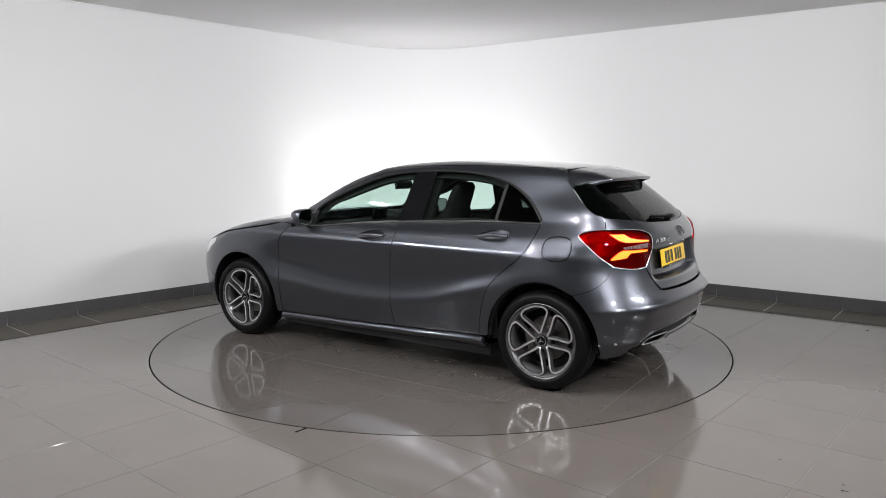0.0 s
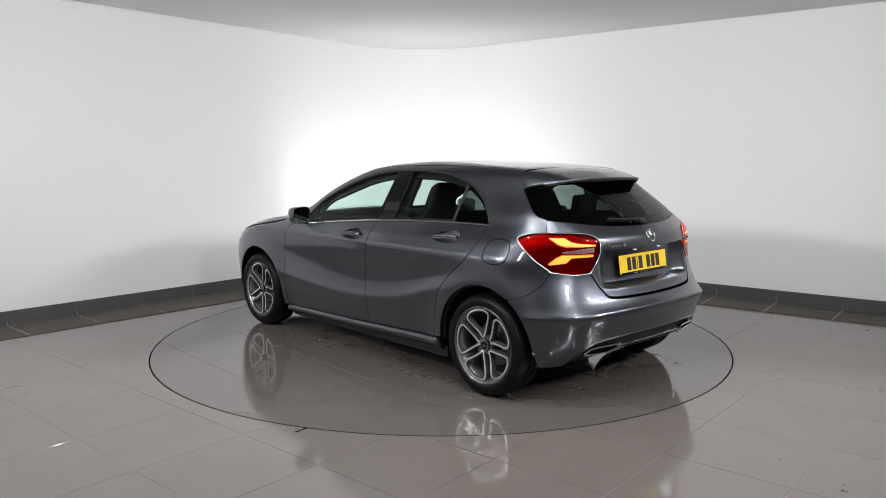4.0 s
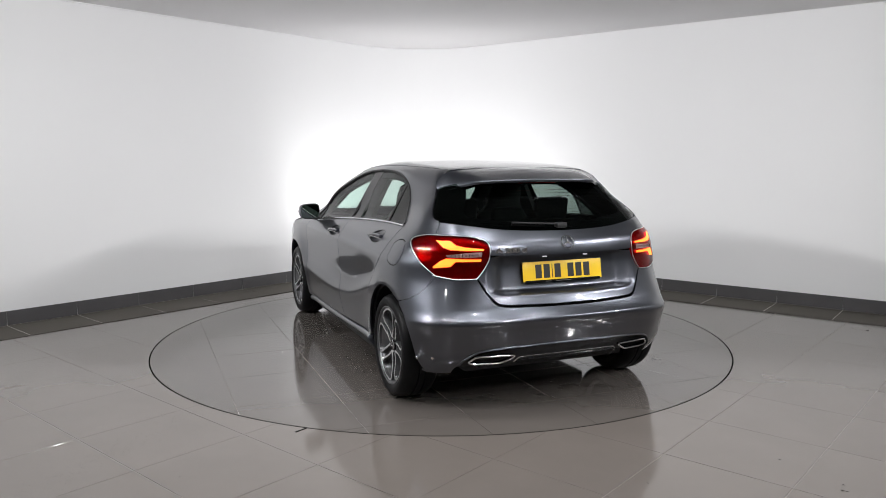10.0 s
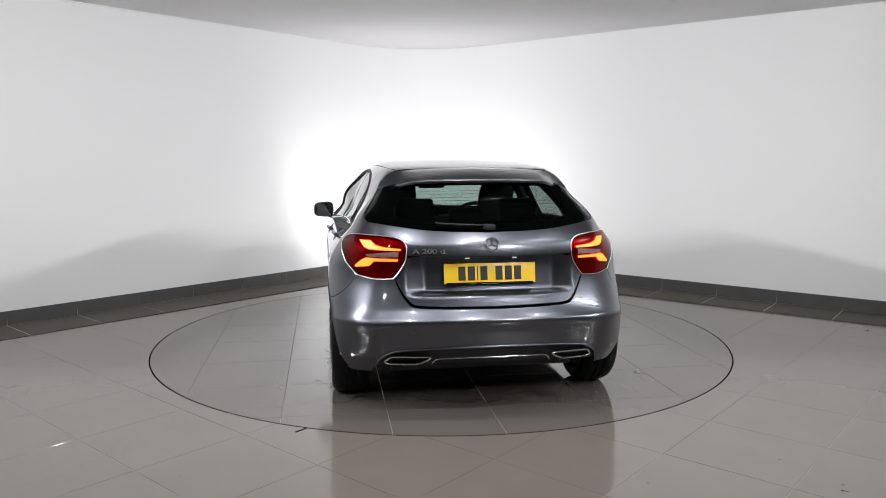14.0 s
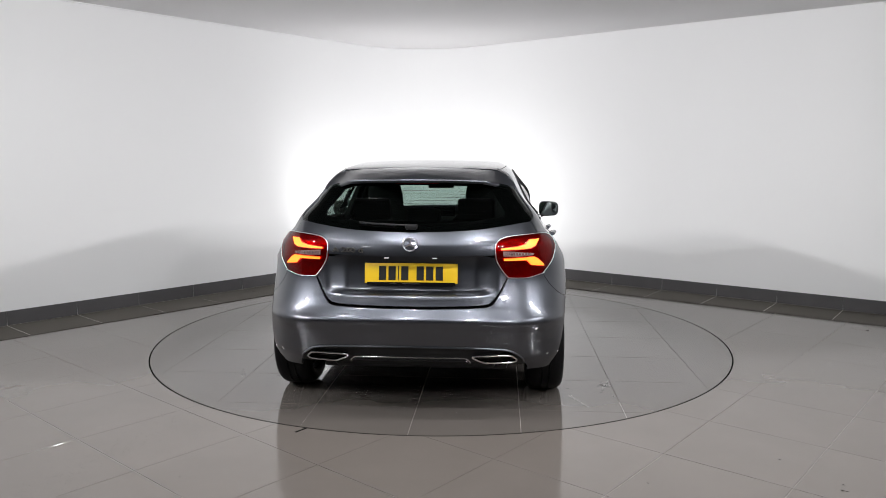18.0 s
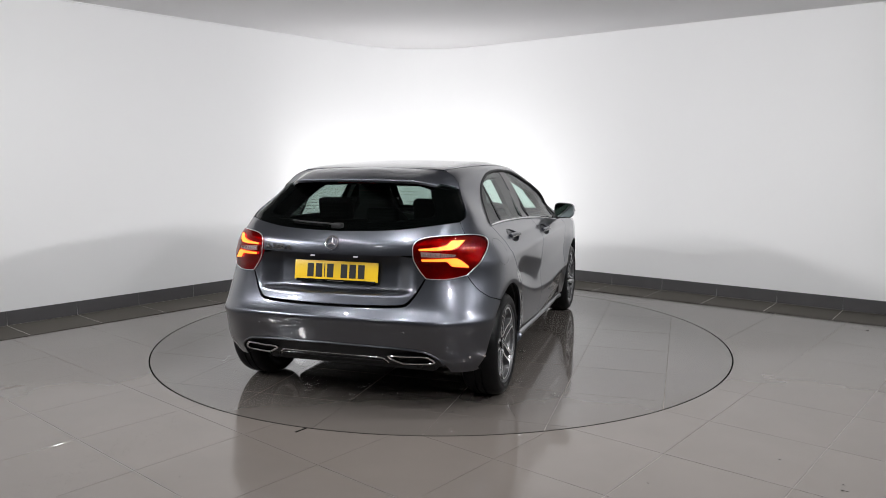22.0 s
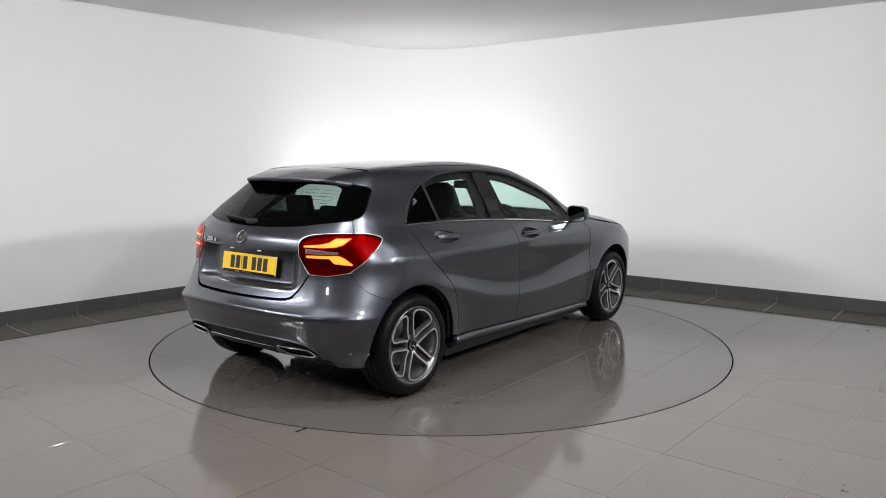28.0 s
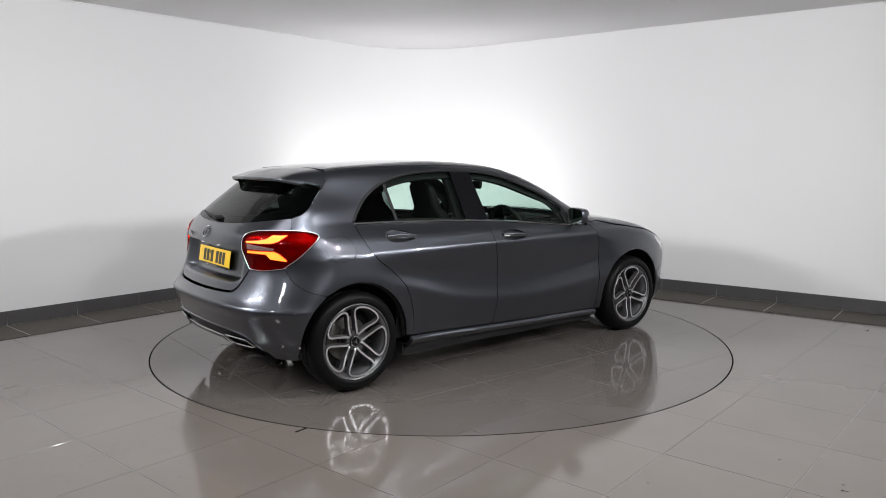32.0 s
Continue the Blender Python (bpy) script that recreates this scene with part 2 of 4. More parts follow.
def tile(name, poly, material, parent, z=0.0, circle=None, outer=True, thick=.012):
    """A floor tile with a small arris; circle: cut by the turntable's edge, keeping its outside or inside."""
    poly = [np.array(p, float) for p in poly]
    if circle:
        ring = np.array([(circle * math.cos(a), circle * math.sin(a)) for a in np.linspace(0, 2 * math.pi, 289)[:-1]])
        sq = np.array(poly)
        from mathutils.geometry import delaunay_2d_cdt
        n = len(sq)
        near = [i for i in range(288) if np.min(np.hypot(*(ring[i] - sq.mean(0)))) < .6]
        pts = [Vector(p) for p in sq] + [Vector(ring[i]) for i in near]
        edges = [(i, (i + 1) % n) for i in range(n)]
        where = {i: n + k for k, i in enumerate(near)}
        edges += [(where[i], where[(i + 1) % 288]) for i in near if (i + 1) % 288 in where]
        v, e, f, *_ = delaunay_2d_cdt(pts, edges, [], 0, 1e-6)
        v = np.array([tuple(q) for q in v])
        keep = []
        for t in f:
            c = v[list(t)].mean(0)
            rc = np.hypot(*v[list(t)].T)
            is_out = np.hypot(*c) > circle * .9995 if rc.max() <= circle * 1.0005 else rc.max() > circle * 1.0005 and rc.min() >= circle * .999
            if inside(c[None], sq)[0] and (is_out if outer else rc.max() <= circle * 1.0005):
                keep.append(t)
        if not keep:
            return None
        bm = bmesh.new()
        vs = {}
        for t in keep:
            bm.faces.new([vs.setdefault(i, bm.verts.new((*v[i], z))) for i in t])
        r = bmesh.ops.extrude_face_region(bm, geom=bm.faces[:])
        bmesh.ops.translate(bm, verts=[g for g in r["geom"] if isinstance(g, bmesh.types.BMVert)], vec=(0, 0, -thick))
        return part(name, bm, material, parent, smooth=False)
    n = len(poly)
    c = sum(poly) / n
    V = [(*(p + (c - p) * .004), z) for p in poly] + [(*p, z - .0012) for p in poly] + [(*p, z - thick) for p in poly]
    F = [tuple(range(n))] + [(i, n + i, n + (i + 1) % n, (i + 1) % n) for i in range(n)] + [(n + i, 2 * n + i, 2 * n + (i + 1) % n, n + (i + 1) % n) for i in range(n)]
    area = sum(a[0] * b[1] - b[0] * a[1] for a, b in zip(poly, poly[1:] + poly[:1]))
    if area < 0:
        F = [f[::-1] for f in F]
    return mesh_ob(name, V, F, material, parent)


# ceiling_back is out of view, darkened so pillars and side glass reflect black
for name, way, paint, label in (("ceiling_studio", 1, CEILING, "plain pale grey painted ceiling over the turntable"), ("ceiling_back", -1, BACK, "unseen ceiling part, coloured dark to keep the car's reflections black")):
    over = clip([np.array(p) for p in room], np.array((0, .3)), np.array((0, way)))
    k = len(over)
    tagged(mesh_ob(name, [(*p, HIGH) for p in over] + [(*p, HIGH + .15) for p in over],
                   [tuple(range(k))[::-1], tuple(range(k, 2 * k))] + [(i, (i + 1) % k, k + (i + 1) % k, k + i) for i in range(k)], paint), label, kind="structure")

floor = bpy.data.objects["floor"]
nl, nr = np.array((dl[1], -dl[0])), np.array((-dr[1], dr[0]))
BAND = .575
JOINT = .0012
shared = None
for i in range(-14, 18):
    for j in range(-14, 18):
        o = T_AT + tx * (i * SIDE_M) + ty * (j * SIDE_M)
        c = o + (tx + ty) * SIDE_M / 2
        if abs(c[0]) > 5.2 or c[1] < -5.4 or np.dot(c - L_AT, nl) < .1 or np.dot(c - R_AT, nr) < .1:
            continue
        q = [o + tx * JOINT + ty * JOINT, o + tx * (SIDE_M - JOINT) + ty * JOINT, o + tx * (SIDE_M - JOINT) + ty * (SIDE_M - JOINT), o + tx * JOINT + ty * (SIDE_M - JOINT)]
        rad = [np.hypot(*p) for p in q]
        if max(rad) < RING + .01:
            continue
        p2 = clip(clip(q, L_AT + nl * (BAND + .0005), nl), R_AT + nr * (BAND + .0005), nr)
        if len(p2) < 3:
            continue
        whole = min(rad) > RING + .35 and len(p2) == 4 and max(np.hypot(*(a - b)) for a, b in zip(p2, q)) < 1e-6
        if whole and shared:
            ob = new("floor_tile", shared)
            ob.parent = floor
            ob.location = (*(c - shared_at), 0)
        else:
            ob = tile("floor_tile", p2, TILE, floor, circle=None if min(rad) > RING + .35 else RING + .0055)
            if whole:
                shared, shared_at = ob.data, c
# border tiles and skirting along the walls
inner, edge = wall_line(BAND - .001), wall_line(.017)


def along(line, s):
    d = np.hypot(*np.diff(line, axis=0).T)
    cs = np.concatenate([[0], np.cumsum(d)])
    i = min(max(np.searchsorted(cs, s) - 1, 0), len(d) - 1)
    return line[i] + (line[i + 1] - line[i]) * (s - cs[i]) / d[i]


def length(line):
    return np.hypot(*np.diff(line, axis=0).T).sum()


def across(p):
    """The place on the inner edge of the border straight across from a place at the wall."""
    return inner_fine[np.argmin(np.hypot(*(inner_fine - p).T))]


inner_fine = np.array([along(inner, s) for s in np.arange(0, length(inner), .002)])
steps = int(length(edge) / .59)
s_off = .12
for k in range(2, steps - 2):
    f0, f1 = (k + s_off) / steps, (k + 1 + s_off) / steps
    a, b = along(edge, f0 * length(edge) + .0025), along(edge, f1 * length(edge) - .0025)
    d, c = across(a), across(b)
    tile("border_tile", [d, c, b, a], BORDER, floor)
sk = wall_line(.011)
tops = wall_line(.001)
skirting = None
for k in range(2, steps - 2):
    f0, f1 = (k + s_off) / steps, (k + 1 + s_off) / steps
    p = [along(sk, (f0 + (f1 - f0) * u) * length(sk) + (.001 if u == 0 else -.001 if u == 1 else 0)) for u in (0, .25, .5, .75, 1)]
    q = [along(tops, (f0 + (f1 - f0) * u) * length(tops)) for u in (0, .25, .5, .75, 1)]
    V = [(*x, 0.0) for x in p] + [(*x, .122) for x in p] + [(*(x * .85 + y * .15), .125) for x, y in zip(p, q)] + [(*y, .125) for y in q]
    F = []
    for r in range(3):
        F += [(5 * r + i + 1, 5 * r + i, 5 * r + 5 + i, 5 * r + 6 + i) for i in range(4)]
    F += [(0, 5, 10, 15), (4, 19, 14, 9)]
    ob = mesh_ob("skirting_tile", V, F, SKIRT)
    if skirting is None:
        skirting = tagged(new("baseboard"), "dark grey tiled skirting along the white walls", kind="structure")
    ob.parent = skirting

# turntable: a disc of tiles with a dark seam round it
bmd = lathe([(0, -.0022), (RING - .008, -.0022), (RING - .008, -.1), (0, -.1)], 144)
bmesh.ops.rotate(bmd, verts=bmd.verts, matrix=Matrix.Rotation(radians(90), 3, "X"))
turntable = part("turntable", bmd, GROUT, None, "round revolving turntable floor of glossy grey tiles")
tagged(turntable, category="turntable", kind="structure")
for i in range(-4, 4):
    for j in range(-4, 4):
        o = np.array((i * SIDE_M, j * SIDE_M))
        q = [o + (JOINT, JOINT), o + (SIDE_M - JOINT, JOINT), o + (SIDE_M - JOINT, SIDE_M - JOINT), o + (JOINT, SIDE_M - JOINT)]
        rad = [np.hypot(*p) for p in q]
        if min(rad) > RING - .02:
            continue
        tile("floor_tile", q, TABLE_TILE, turntable, circle=None if max(rad) < RING - .02 else RING - .0055, outer=False)
bm = lathe([(RING - .0065, -.02), (RING - .0065, -.0012), (RING + .0065, -.0012), (RING + .0065, -.02)], 180)
bmesh.ops.rotate(bm, verts=bm.verts, matrix=Matrix.Rotation(radians(90), 3, "X"))
tagged(part("turntable_seam", bm, SEAM, None, "thin black gap round the turntable"), category="seam", kind="structure")
# white bead where the walls meet the ceiling
wall_sheet("trim", wall_line(.012), wall_line(.001), HIGH - .012, HIGH - .001, WALL, "thin white bead along the top of the walls")

bed, bed2 = wall_line(.0), wall_line(BAND + .04)
nb = len(bed)
ob = mesh_ob("border_bed", [(*p, -.0014) for p in bed] + [(*p, -.0014) for p in bed2], [(i + 1, i, nb + i, nb + i + 1) for i in range(nb - 1)], PALE_GROUT)
ob.parent = floor

# dirt tracked over the floor, and bits of grit
rnd = random.Random(7)


def grit(name, places, material, label, parent=None):
    V, F = [], []
    for x, y, s in places:
        k = len(V)
        a = rnd.uniform(0, 6.3)
        m = rnd.choice((3, 4, 5))
        for i in range(m):
            t = a + 2 * math.pi * i / m
            rr = s * rnd.uniform(.5, 1.0)
            V.append((x + rr * math.cos(t) * rnd.uniform(.7, 1.6), y + rr * math.sin(t), .0009))
        V.append((x, y, .0009 + s * .35))
        F += [(k + i, k + (i + 1) % m, k + m) for i in range(m)]
    ob = mesh_ob(name, V, F, material)
    if parent:
        ob.parent = parent
        return ob
    return tagged(ob, label, "grit", kind="stuff")


track = []
for _ in range(330):
    u = rnd.random() ** .8
    x, y = -1.82 + .36 * u, -3.0 + 1.08 * u
    track.append((x + rnd.gauss(0, .055), y + rnd.gauss(0, .045), rnd.uniform(.0012, .0034)))
grit("tracked_dirt", track, DIRT, "fine dark dirt specks tracked across the floor tiles")
grit("floor_grit", [(1.64, -2.56, .009), (1.80, -2.84, .008), (1.765, -2.90, .011), (1.78, -2.905, .008), (.93, -2.82, .006), (3.53, .22, .013), (3.61, .13, .015), (1.55, -2.05, .006), (2.9, -.4, .006),
                   (-.55, -2.45, .005), (-2.5, -1.1, .006), (-1.2, -2.75, .006)], DIRT, "single dark bits of grit on the floor")
mk = part("floor_mark", box(.075, .012, .002, (0, 0, 0), .0006), SEAM, None, "short black strip on the floor beside the turntable")
tagged(mk, category="mark")
mk.matrix_basis = pose(-.755, -2.165, .001, 0, 0, 52)


# ---- shape of the bodywork ----
def curve(x, knots):
    """Smooth monotone curve through (x, value) knots, held level beyond the ends."""
    k = np.array(knots, float)
    X, Y = k[:, 0], k[:, 1]
    h, d = np.diff(X), np.diff(Y) / np.diff(X)
    m = np.zeros_like(X)
    w1, w2 = 2 * h[1:] + h[:-1], h[1:] + 2 * h[:-1]
    same = d[:-1] * d[1:] > 0
    a, b = np.where(same, d[:-1], 1), np.where(same, d[1:], 1)
    m[1:-1] = np.where(same, (w1 + w2) / (w1 / a + w2 / b), 0)
    m[0], m[-1] = d[0], d[-1]
    x = np.clip(np.asarray(x, float), X[0], X[-1])
    i = np.clip(np.searchsorted(X, x) - 1, 0, len(h) - 1)
    t = (x - X[i]) / h[i]
    return ((1 + 2 * t) * (1 - t) ** 2 * Y[i] + t * (1 - t) ** 2 * h[i] * m[i]
            + t * t * (3 - 2 * t) * Y[i + 1] + t * t * (t - 1) * h[i] * m[i + 1])


def smooth_max(a, b, k):
    return np.maximum(a, b) + np.maximum(k - np.abs(a - b), 0) ** 2 / (4 * k)


def step(x, a, b):
    t = np.clip((np.asarray(x, float) - a) / (b - a), 0, 1)
    return t * t * (3 - 2 * t)


# half width by height, roof and bonnet line, tail and nose lines of the hatchback
SIDE = ((.10, .73), (.17, .80), (.23, .854), (.30, .868), (.45, .879), (.62, .888), (.78, .893), (.85, .891), (.90, .868),
        (.945, .842), (1.0, .79), (1.05, .742), (1.15, .697), (1.30, .622), (1.36, .585), (1.45, .50))
TOP = ((-2.2, 1.10), (-1.75, 1.295), (-1.62, 1.338), (-1.37, 1.391), (-1.0, 1.421), (-.5, 1.440), (-.2, 1.429), (.05, 1.405), (.3, 1.330),
       (.7, 1.120), (.95, 1.012), (1.05, 1.004), (1.4, .966), (1.8, .858), (2.0, .765), (2.15, .64), (2.3, .4))
TAIL = ((.12, -1.78), (.20, -1.86), (.27, -1.93), (.34, -1.992), (.41, -2.019), (.50, -2.046), (.566, -2.068), (.574, -2.066), (.59, -2.050), (.60, -2.040), (.64, -2.010),
        (.70, -1.985), (.78, -1.965), (.86, -1.955), (.91, -1.957), (.975, -1.945), (1.03, -1.895), (1.08, -1.835), (1.29, -1.56), (1.45, -1.35))
NOSE = ((.12, 2.02), (.2, 2.12), (.35, 2.19), (.55, 2.22), (.7, 2.18), (.8, 2.08), (1.0, 1.9))


def side_width(x, z):
    w = curve(z, SIDE)
    lower = 1 - step(z, .95, 1.15)
    taper = step(z, 1.0, 1.3)
    w = w - lower * (.27 * np.maximum(-x - 1.40, 0) ** 2 + .14 * np.maximum(x - 1.25, 0) ** 2 + .30 * np.maximum(x - 1.7, 0) ** 2)
    w = w - taper * (.06 * np.maximum(-x - .55, 0) ** 2 + .06 * np.maximum(x - .2, 0) ** 2)
    for xw in (-1.35, 1.35):  # wheel arch flare
        r = np.hypot(x - xw, z - .31)
        w = w + .014 * np.exp(-((r - .37) / .10) ** 2) * lower
    w = w + .024 * np.exp(-((x + 1.5) / .24) ** 2 - ((z - 1.10) / .09) ** 2)  # haunch below the rear pillar
    w = w + .022 * step(-x, 1.40, 1.70) * (1 - step(-x, 1.70, 1.92)) * (1 - step(z, .30, .60))
    w = w - .030 * step(-x, 1.50, 1.82) * step(z, .56, .84) * lower
    w = w + .004 * step(-x, 1.6, 1.8) * np.exp(-((z - .538) / .03) ** 2)
    w = w + (.045 * np.exp(-((z - 1.17) / .12) ** 2) + .004 * step(z, 1.25, 1.36)) * step(x, -.35, .45)  # fuller front pillars
    # hollow between the shoulder crease and the rising lower crease of the doors
    up = curve(x, ((-1.6, .80), (-1.0, .835), (-.2, .86), (.6, .878), (1.5, .86)))
    low = curve(x, ((-1.3, .72), (-.95, .62), (-.4, .475), (.1, .44), (.7, .475), (1.1, .53)))
    fade = step(x, -1.25, -.8) * (1 - step(x, .85, 1.2))
    f = np.clip((z - low) / np.maximum(up - low, .05), -1, 2)
    w = w - fade * .020 * np.exp(-((f - .42) / .36) ** 2)
    w = w - step(x, -1.1, -.65) * (1 - step(x, .85, 1.2)) * .09 * .02 * np.log1p(np.exp(np.clip((low - .01 - z) / .02, -30, 30)))  # the doors turn in below it
    w = w + fade * .007 * np.exp(-((z - low) / .045) ** 2)
    w = w + .003 * step(x, -1.4, -.7) * (1 - step(x, 1.3, 1.8)) * np.exp(-((z - up) / .028) ** 2)
    return w


def top_height(x, y):
    crown = .060 + .05 * step(x, 1.0, 1.8)
    return curve(x, TOP) - crown * y ** 2


def tail_x(y, z):
    y = np.minimum(np.abs(y), 1.0)
    return curve(z + .042 * np.minimum(y, .85) ** 2 * (1 - step(z, .60, .78)) * step(z, .36, .52), TAIL) + .17 * y ** 2 + (.13 + .11 * step(z, .6, .8)) * y ** 4


def nose_x(y, z):
    y = np.minimum(np.abs(y), 1.0)
    return curve(z, NOSE) - .13 * y ** 2 - .35 * y ** 4


def body(P):
    """Negative inside the bodywork, positive outside."""
    x, y, z = P[..., 0], np.abs(P[..., 1]), P[..., 2]
    a = y - side_width(x, z)
    b = (z - top_height(x, y)) * .8
    c = (tail_x(y, z) - x) * curve(z, ((.9, 1), (1.1, .75), (1.3, .62)))
    d = x - nose_x(y, z)
    k = curve(z, ((.9, .22), (1.1, .11), (1.3, .07)))
    ac = smooth_max(a, c, k)
    ac = smooth_max(ac, d, .25)
    return smooth_max(ac, b, .055)


def cast(O, D, far=4.0, n=48):
    """First meeting of rays with the bodywork from outside, or nan."""
    O, D = np.broadcast_arrays(np.asarray(O, float), np.asarray(D, float))
    t = np.zeros(O.shape[:-1])
    for _ in range(n):
        t = np.clip(t + np.clip(.62 * body(O + D * t[..., None]), -.1, .2), 0, far + .1)
    miss = (t > far) | (np.abs(body(O + D * t[..., None])) > .002)
    return np.where(miss[..., None], np.nan, O + D * t[..., None])

# ---- panels of the bodywork ----
XA, XB, Z0, RR = -1.37, 1.2, .62, .8


def ray_of(q, chart):
    """Start and way of the rays for chart places q."""
    u, v = q[:, 0], q[:, 1]
    o, e = np.zeros_like(u), np.ones_like(u)
    if chart == "side":
        return np.stack([u, 2.0 * e, v], 1), np.array((0, -1.0, 0))
    if chart == "rear":
        return np.stack([-3.0 * e, u, v], 1), np.array((1.0, 0, 0))
    if chart == "front":
        return np.stack([3.5 * e, u, v], 1), np.array((-1.0, 0, 0))
    if chart == "top":
        return np.stack([u, v, 2.2 * e], 1), np.array((0, 0, -1.0))
    al = v / RR
    x = np.clip(u, XA, XB)
    ph = np.where(u < XA, (XA - u) / RR, np.where(u > XB, (u - XB) / RR, 0))
    sg = np.where(u < XA, -1, 1)
    D = np.stack([sg * np.sin(ph) * np.cos(al), np.cos(ph) * np.cos(al), np.sin(al)], 1)
    O = np.stack([x, o, Z0 * e], 1)
    return O + D * 2.2, -D


def on_chart(P, chart):
    x, y, z = P[:, 0], P[:, 1], P[:, 2]
    if chart == "side":
        return np.stack([x, z], 1)
    if chart in ("rear", "front"):
        return np.stack([y, z], 1)
    if chart == "top":
        return np.stack([x, y], 1)
    d = np.where(x < XA, XA - x, np.where(x > XB, x - XB, 0))
    ph = np.arctan2(d, y)
    rho = np.where(d > 0, np.hypot(d, y), y)
    u = np.where(x < XA, XA - RR * ph, np.where(x > XB, XB + RR * ph, x))
    return np.stack([u, RR * np.arctan2(z - Z0, rho)], 1)


def project(q, chart):
    O, D = ray_of(q, chart)
    return cast(O, np.broadcast_to(D, O.shape), far=3.2 if chart in ("rear", "front") else 2.2)


def normal_of(P):
    g = np.stack([body(P + d) - body(P - d) for d in np.eye(3) * .002], 1)
    return g / np.linalg.norm(g, axis=1, keepdims=True)


def trace(*runs):
    """A line on the bodywork: runs of (view, points), each smoothed, joined end to end. view is side (x, z), rear or front (y, z), or top (x, y);
    a view that ends in ! keeps its corners."""
    out = []
    for view, pts in runs:
        q = np.array(pts, float)
        if view.endswith("!"):
            d = [q[0]]
            for a, b in zip(q, q[1:]):
                k = max(1, int(np.hypot(*(b - a)) / .03))
                d += [a + (b - a) * i / k for i in range(1, k + 1)]
            q = np.array(d)
        elif len(q) > 2:
            q = smooth_path(q, 6)
        out.append(project(q, view.strip("!")))
    P = np.concatenate(out)
    P = P[~np.isnan(P).any(1)]
    keep = [0]
    for i in range(1, len(P)):
        if np.linalg.norm(P[i] - P[keep[-1]]) > .006:
            keep.append(i)
    if np.linalg.norm(P[keep[-1]] - P[0]) < .006:
        keep.pop()
    return P[keep]


def flip(P):
    return P * np.array((1, -1, 1))


def shrink(q, d):
    a, b = np.roll(q, 1, 0), np.roll(q, -1, 0)
    t = b - a
    t /= np.maximum(np.linalg.norm(t, axis=1, keepdims=True), 1e-9)
    nrm = np.stack([-t[:, 1], t[:, 0]], 1)
    area = np.sum(q[:, 0] * np.roll(q[:, 1], -1) - np.roll(q[:, 0], -1) * q[:, 1])
    return q + nrm * d * (1 if area > 0 else -1)


made = {}


def sheet(loop, chart, holes, gap, spacing):
    """The filled outline on the bodywork: places, normals, triangles, edges. Kept, as both sides and the linings share it."""
    key = (id(loop), chart, len(holes), gap, spacing)
    if key not in made:
        made[key] = (fit_sheet(loop, chart, holes, gap, spacing), loop)
    return made[key][0]


def fit_sheet(loop, chart, holes, gap, spacing):
    qs = [shrink(on_chart(loop, chart), gap)] + [shrink(on_chart(h, chart), -gap) for h in holes]
    v, tri, idx = fill(qs, spacing)
    P = project(v, chart)
    bad = np.isnan(P).any(1)
    if bad.any():
        known = np.where(~bad)[0]
        for i in np.where(bad)[0]:
            P[i] = P[known[np.argmin(np.hypot(*(v[known] - v[i]).T))]]
    return P, normal_of(P), tri, idx


def panel(name, loop, chart, material, parent, label="", holes=(), gap=.0025, lift=0.0, depth=.014, spacing=.035, mirror=False, shape=None):
    """A sheet of the bodywork bounded by a line on it, with a folded edge all round. shape(P): extra lift of each place."""
    P, N, tri, idx = sheet(loop, chart, holes, gap, spacing)
    up = lift + (shape(P) if shape else 0)
    P2 = P + N * (up if np.isscalar(up) else up[:, None])
    T = np.array(tri)
    turned = np.einsum("ij,ij->i", np.cross(P2[T[:, 1]] - P2[T[:, 0]], P2[T[:, 2]] - P2[T[:, 0]]), N[T[:, 0]]) < 0
    T[turned] = T[turned][:, ::-1]
    if shape:
        each = np.cross(P2[T[:, 1]] - P2[T[:, 0]], P2[T[:, 2]] - P2[T[:, 0]])
        N2 = np.zeros_like(N)
        for k in range(3):
            np.add.at(N2, T[:, k], each)
        N2 = N2 / np.maximum(np.linalg.norm(N2, axis=1, keepdims=True), 1e-12)
    else:
        N2 = N
    verts, normals = list(P2), list(N2)
    faces = [tuple(t) for t in T]
    if depth:
        for ix in idx:
            s, m = len(verts), len(ix)
            verts += [P2[i] for i in ix] + [P2[i] - N[i] * depth for i in ix]
            normals += [(0, 0, 0)] * (2 * m)
            faces += [(s + i, s + (i + 1) % m, s + m + (i + 1) % m, s + m + i) for i in range(m)]
    if mirror:
        verts = [(p[0], -p[1], p[2]) for p in verts]
        normals = [(p[0], -p[1], p[2]) for p in normals]
        faces = [f[::-1] for f in faces]
    return mesh_ob(name, verts, faces, material, parent, label, normals=normals)


def both(name, loop, chart, material, parent, label="", **k):
    return [panel(name, loop, chart, material, parent, label, mirror=m, **k) for m in (False, True)]


def arch(xw, a0, a1, r=.372, n=26):
    return [(xw + r * math.cos(math.radians(a0 + (a1 - a0) * i / n)), .318 + r * math.sin(math.radians(a0 + (a1 - a0) * i / n))) for i in range(n + 1)]


car = new("hatchback_car")
tagged(car, "dark grey metallic five-door hatchback standing on a turntable", "car")
car["kind"] = "thing"

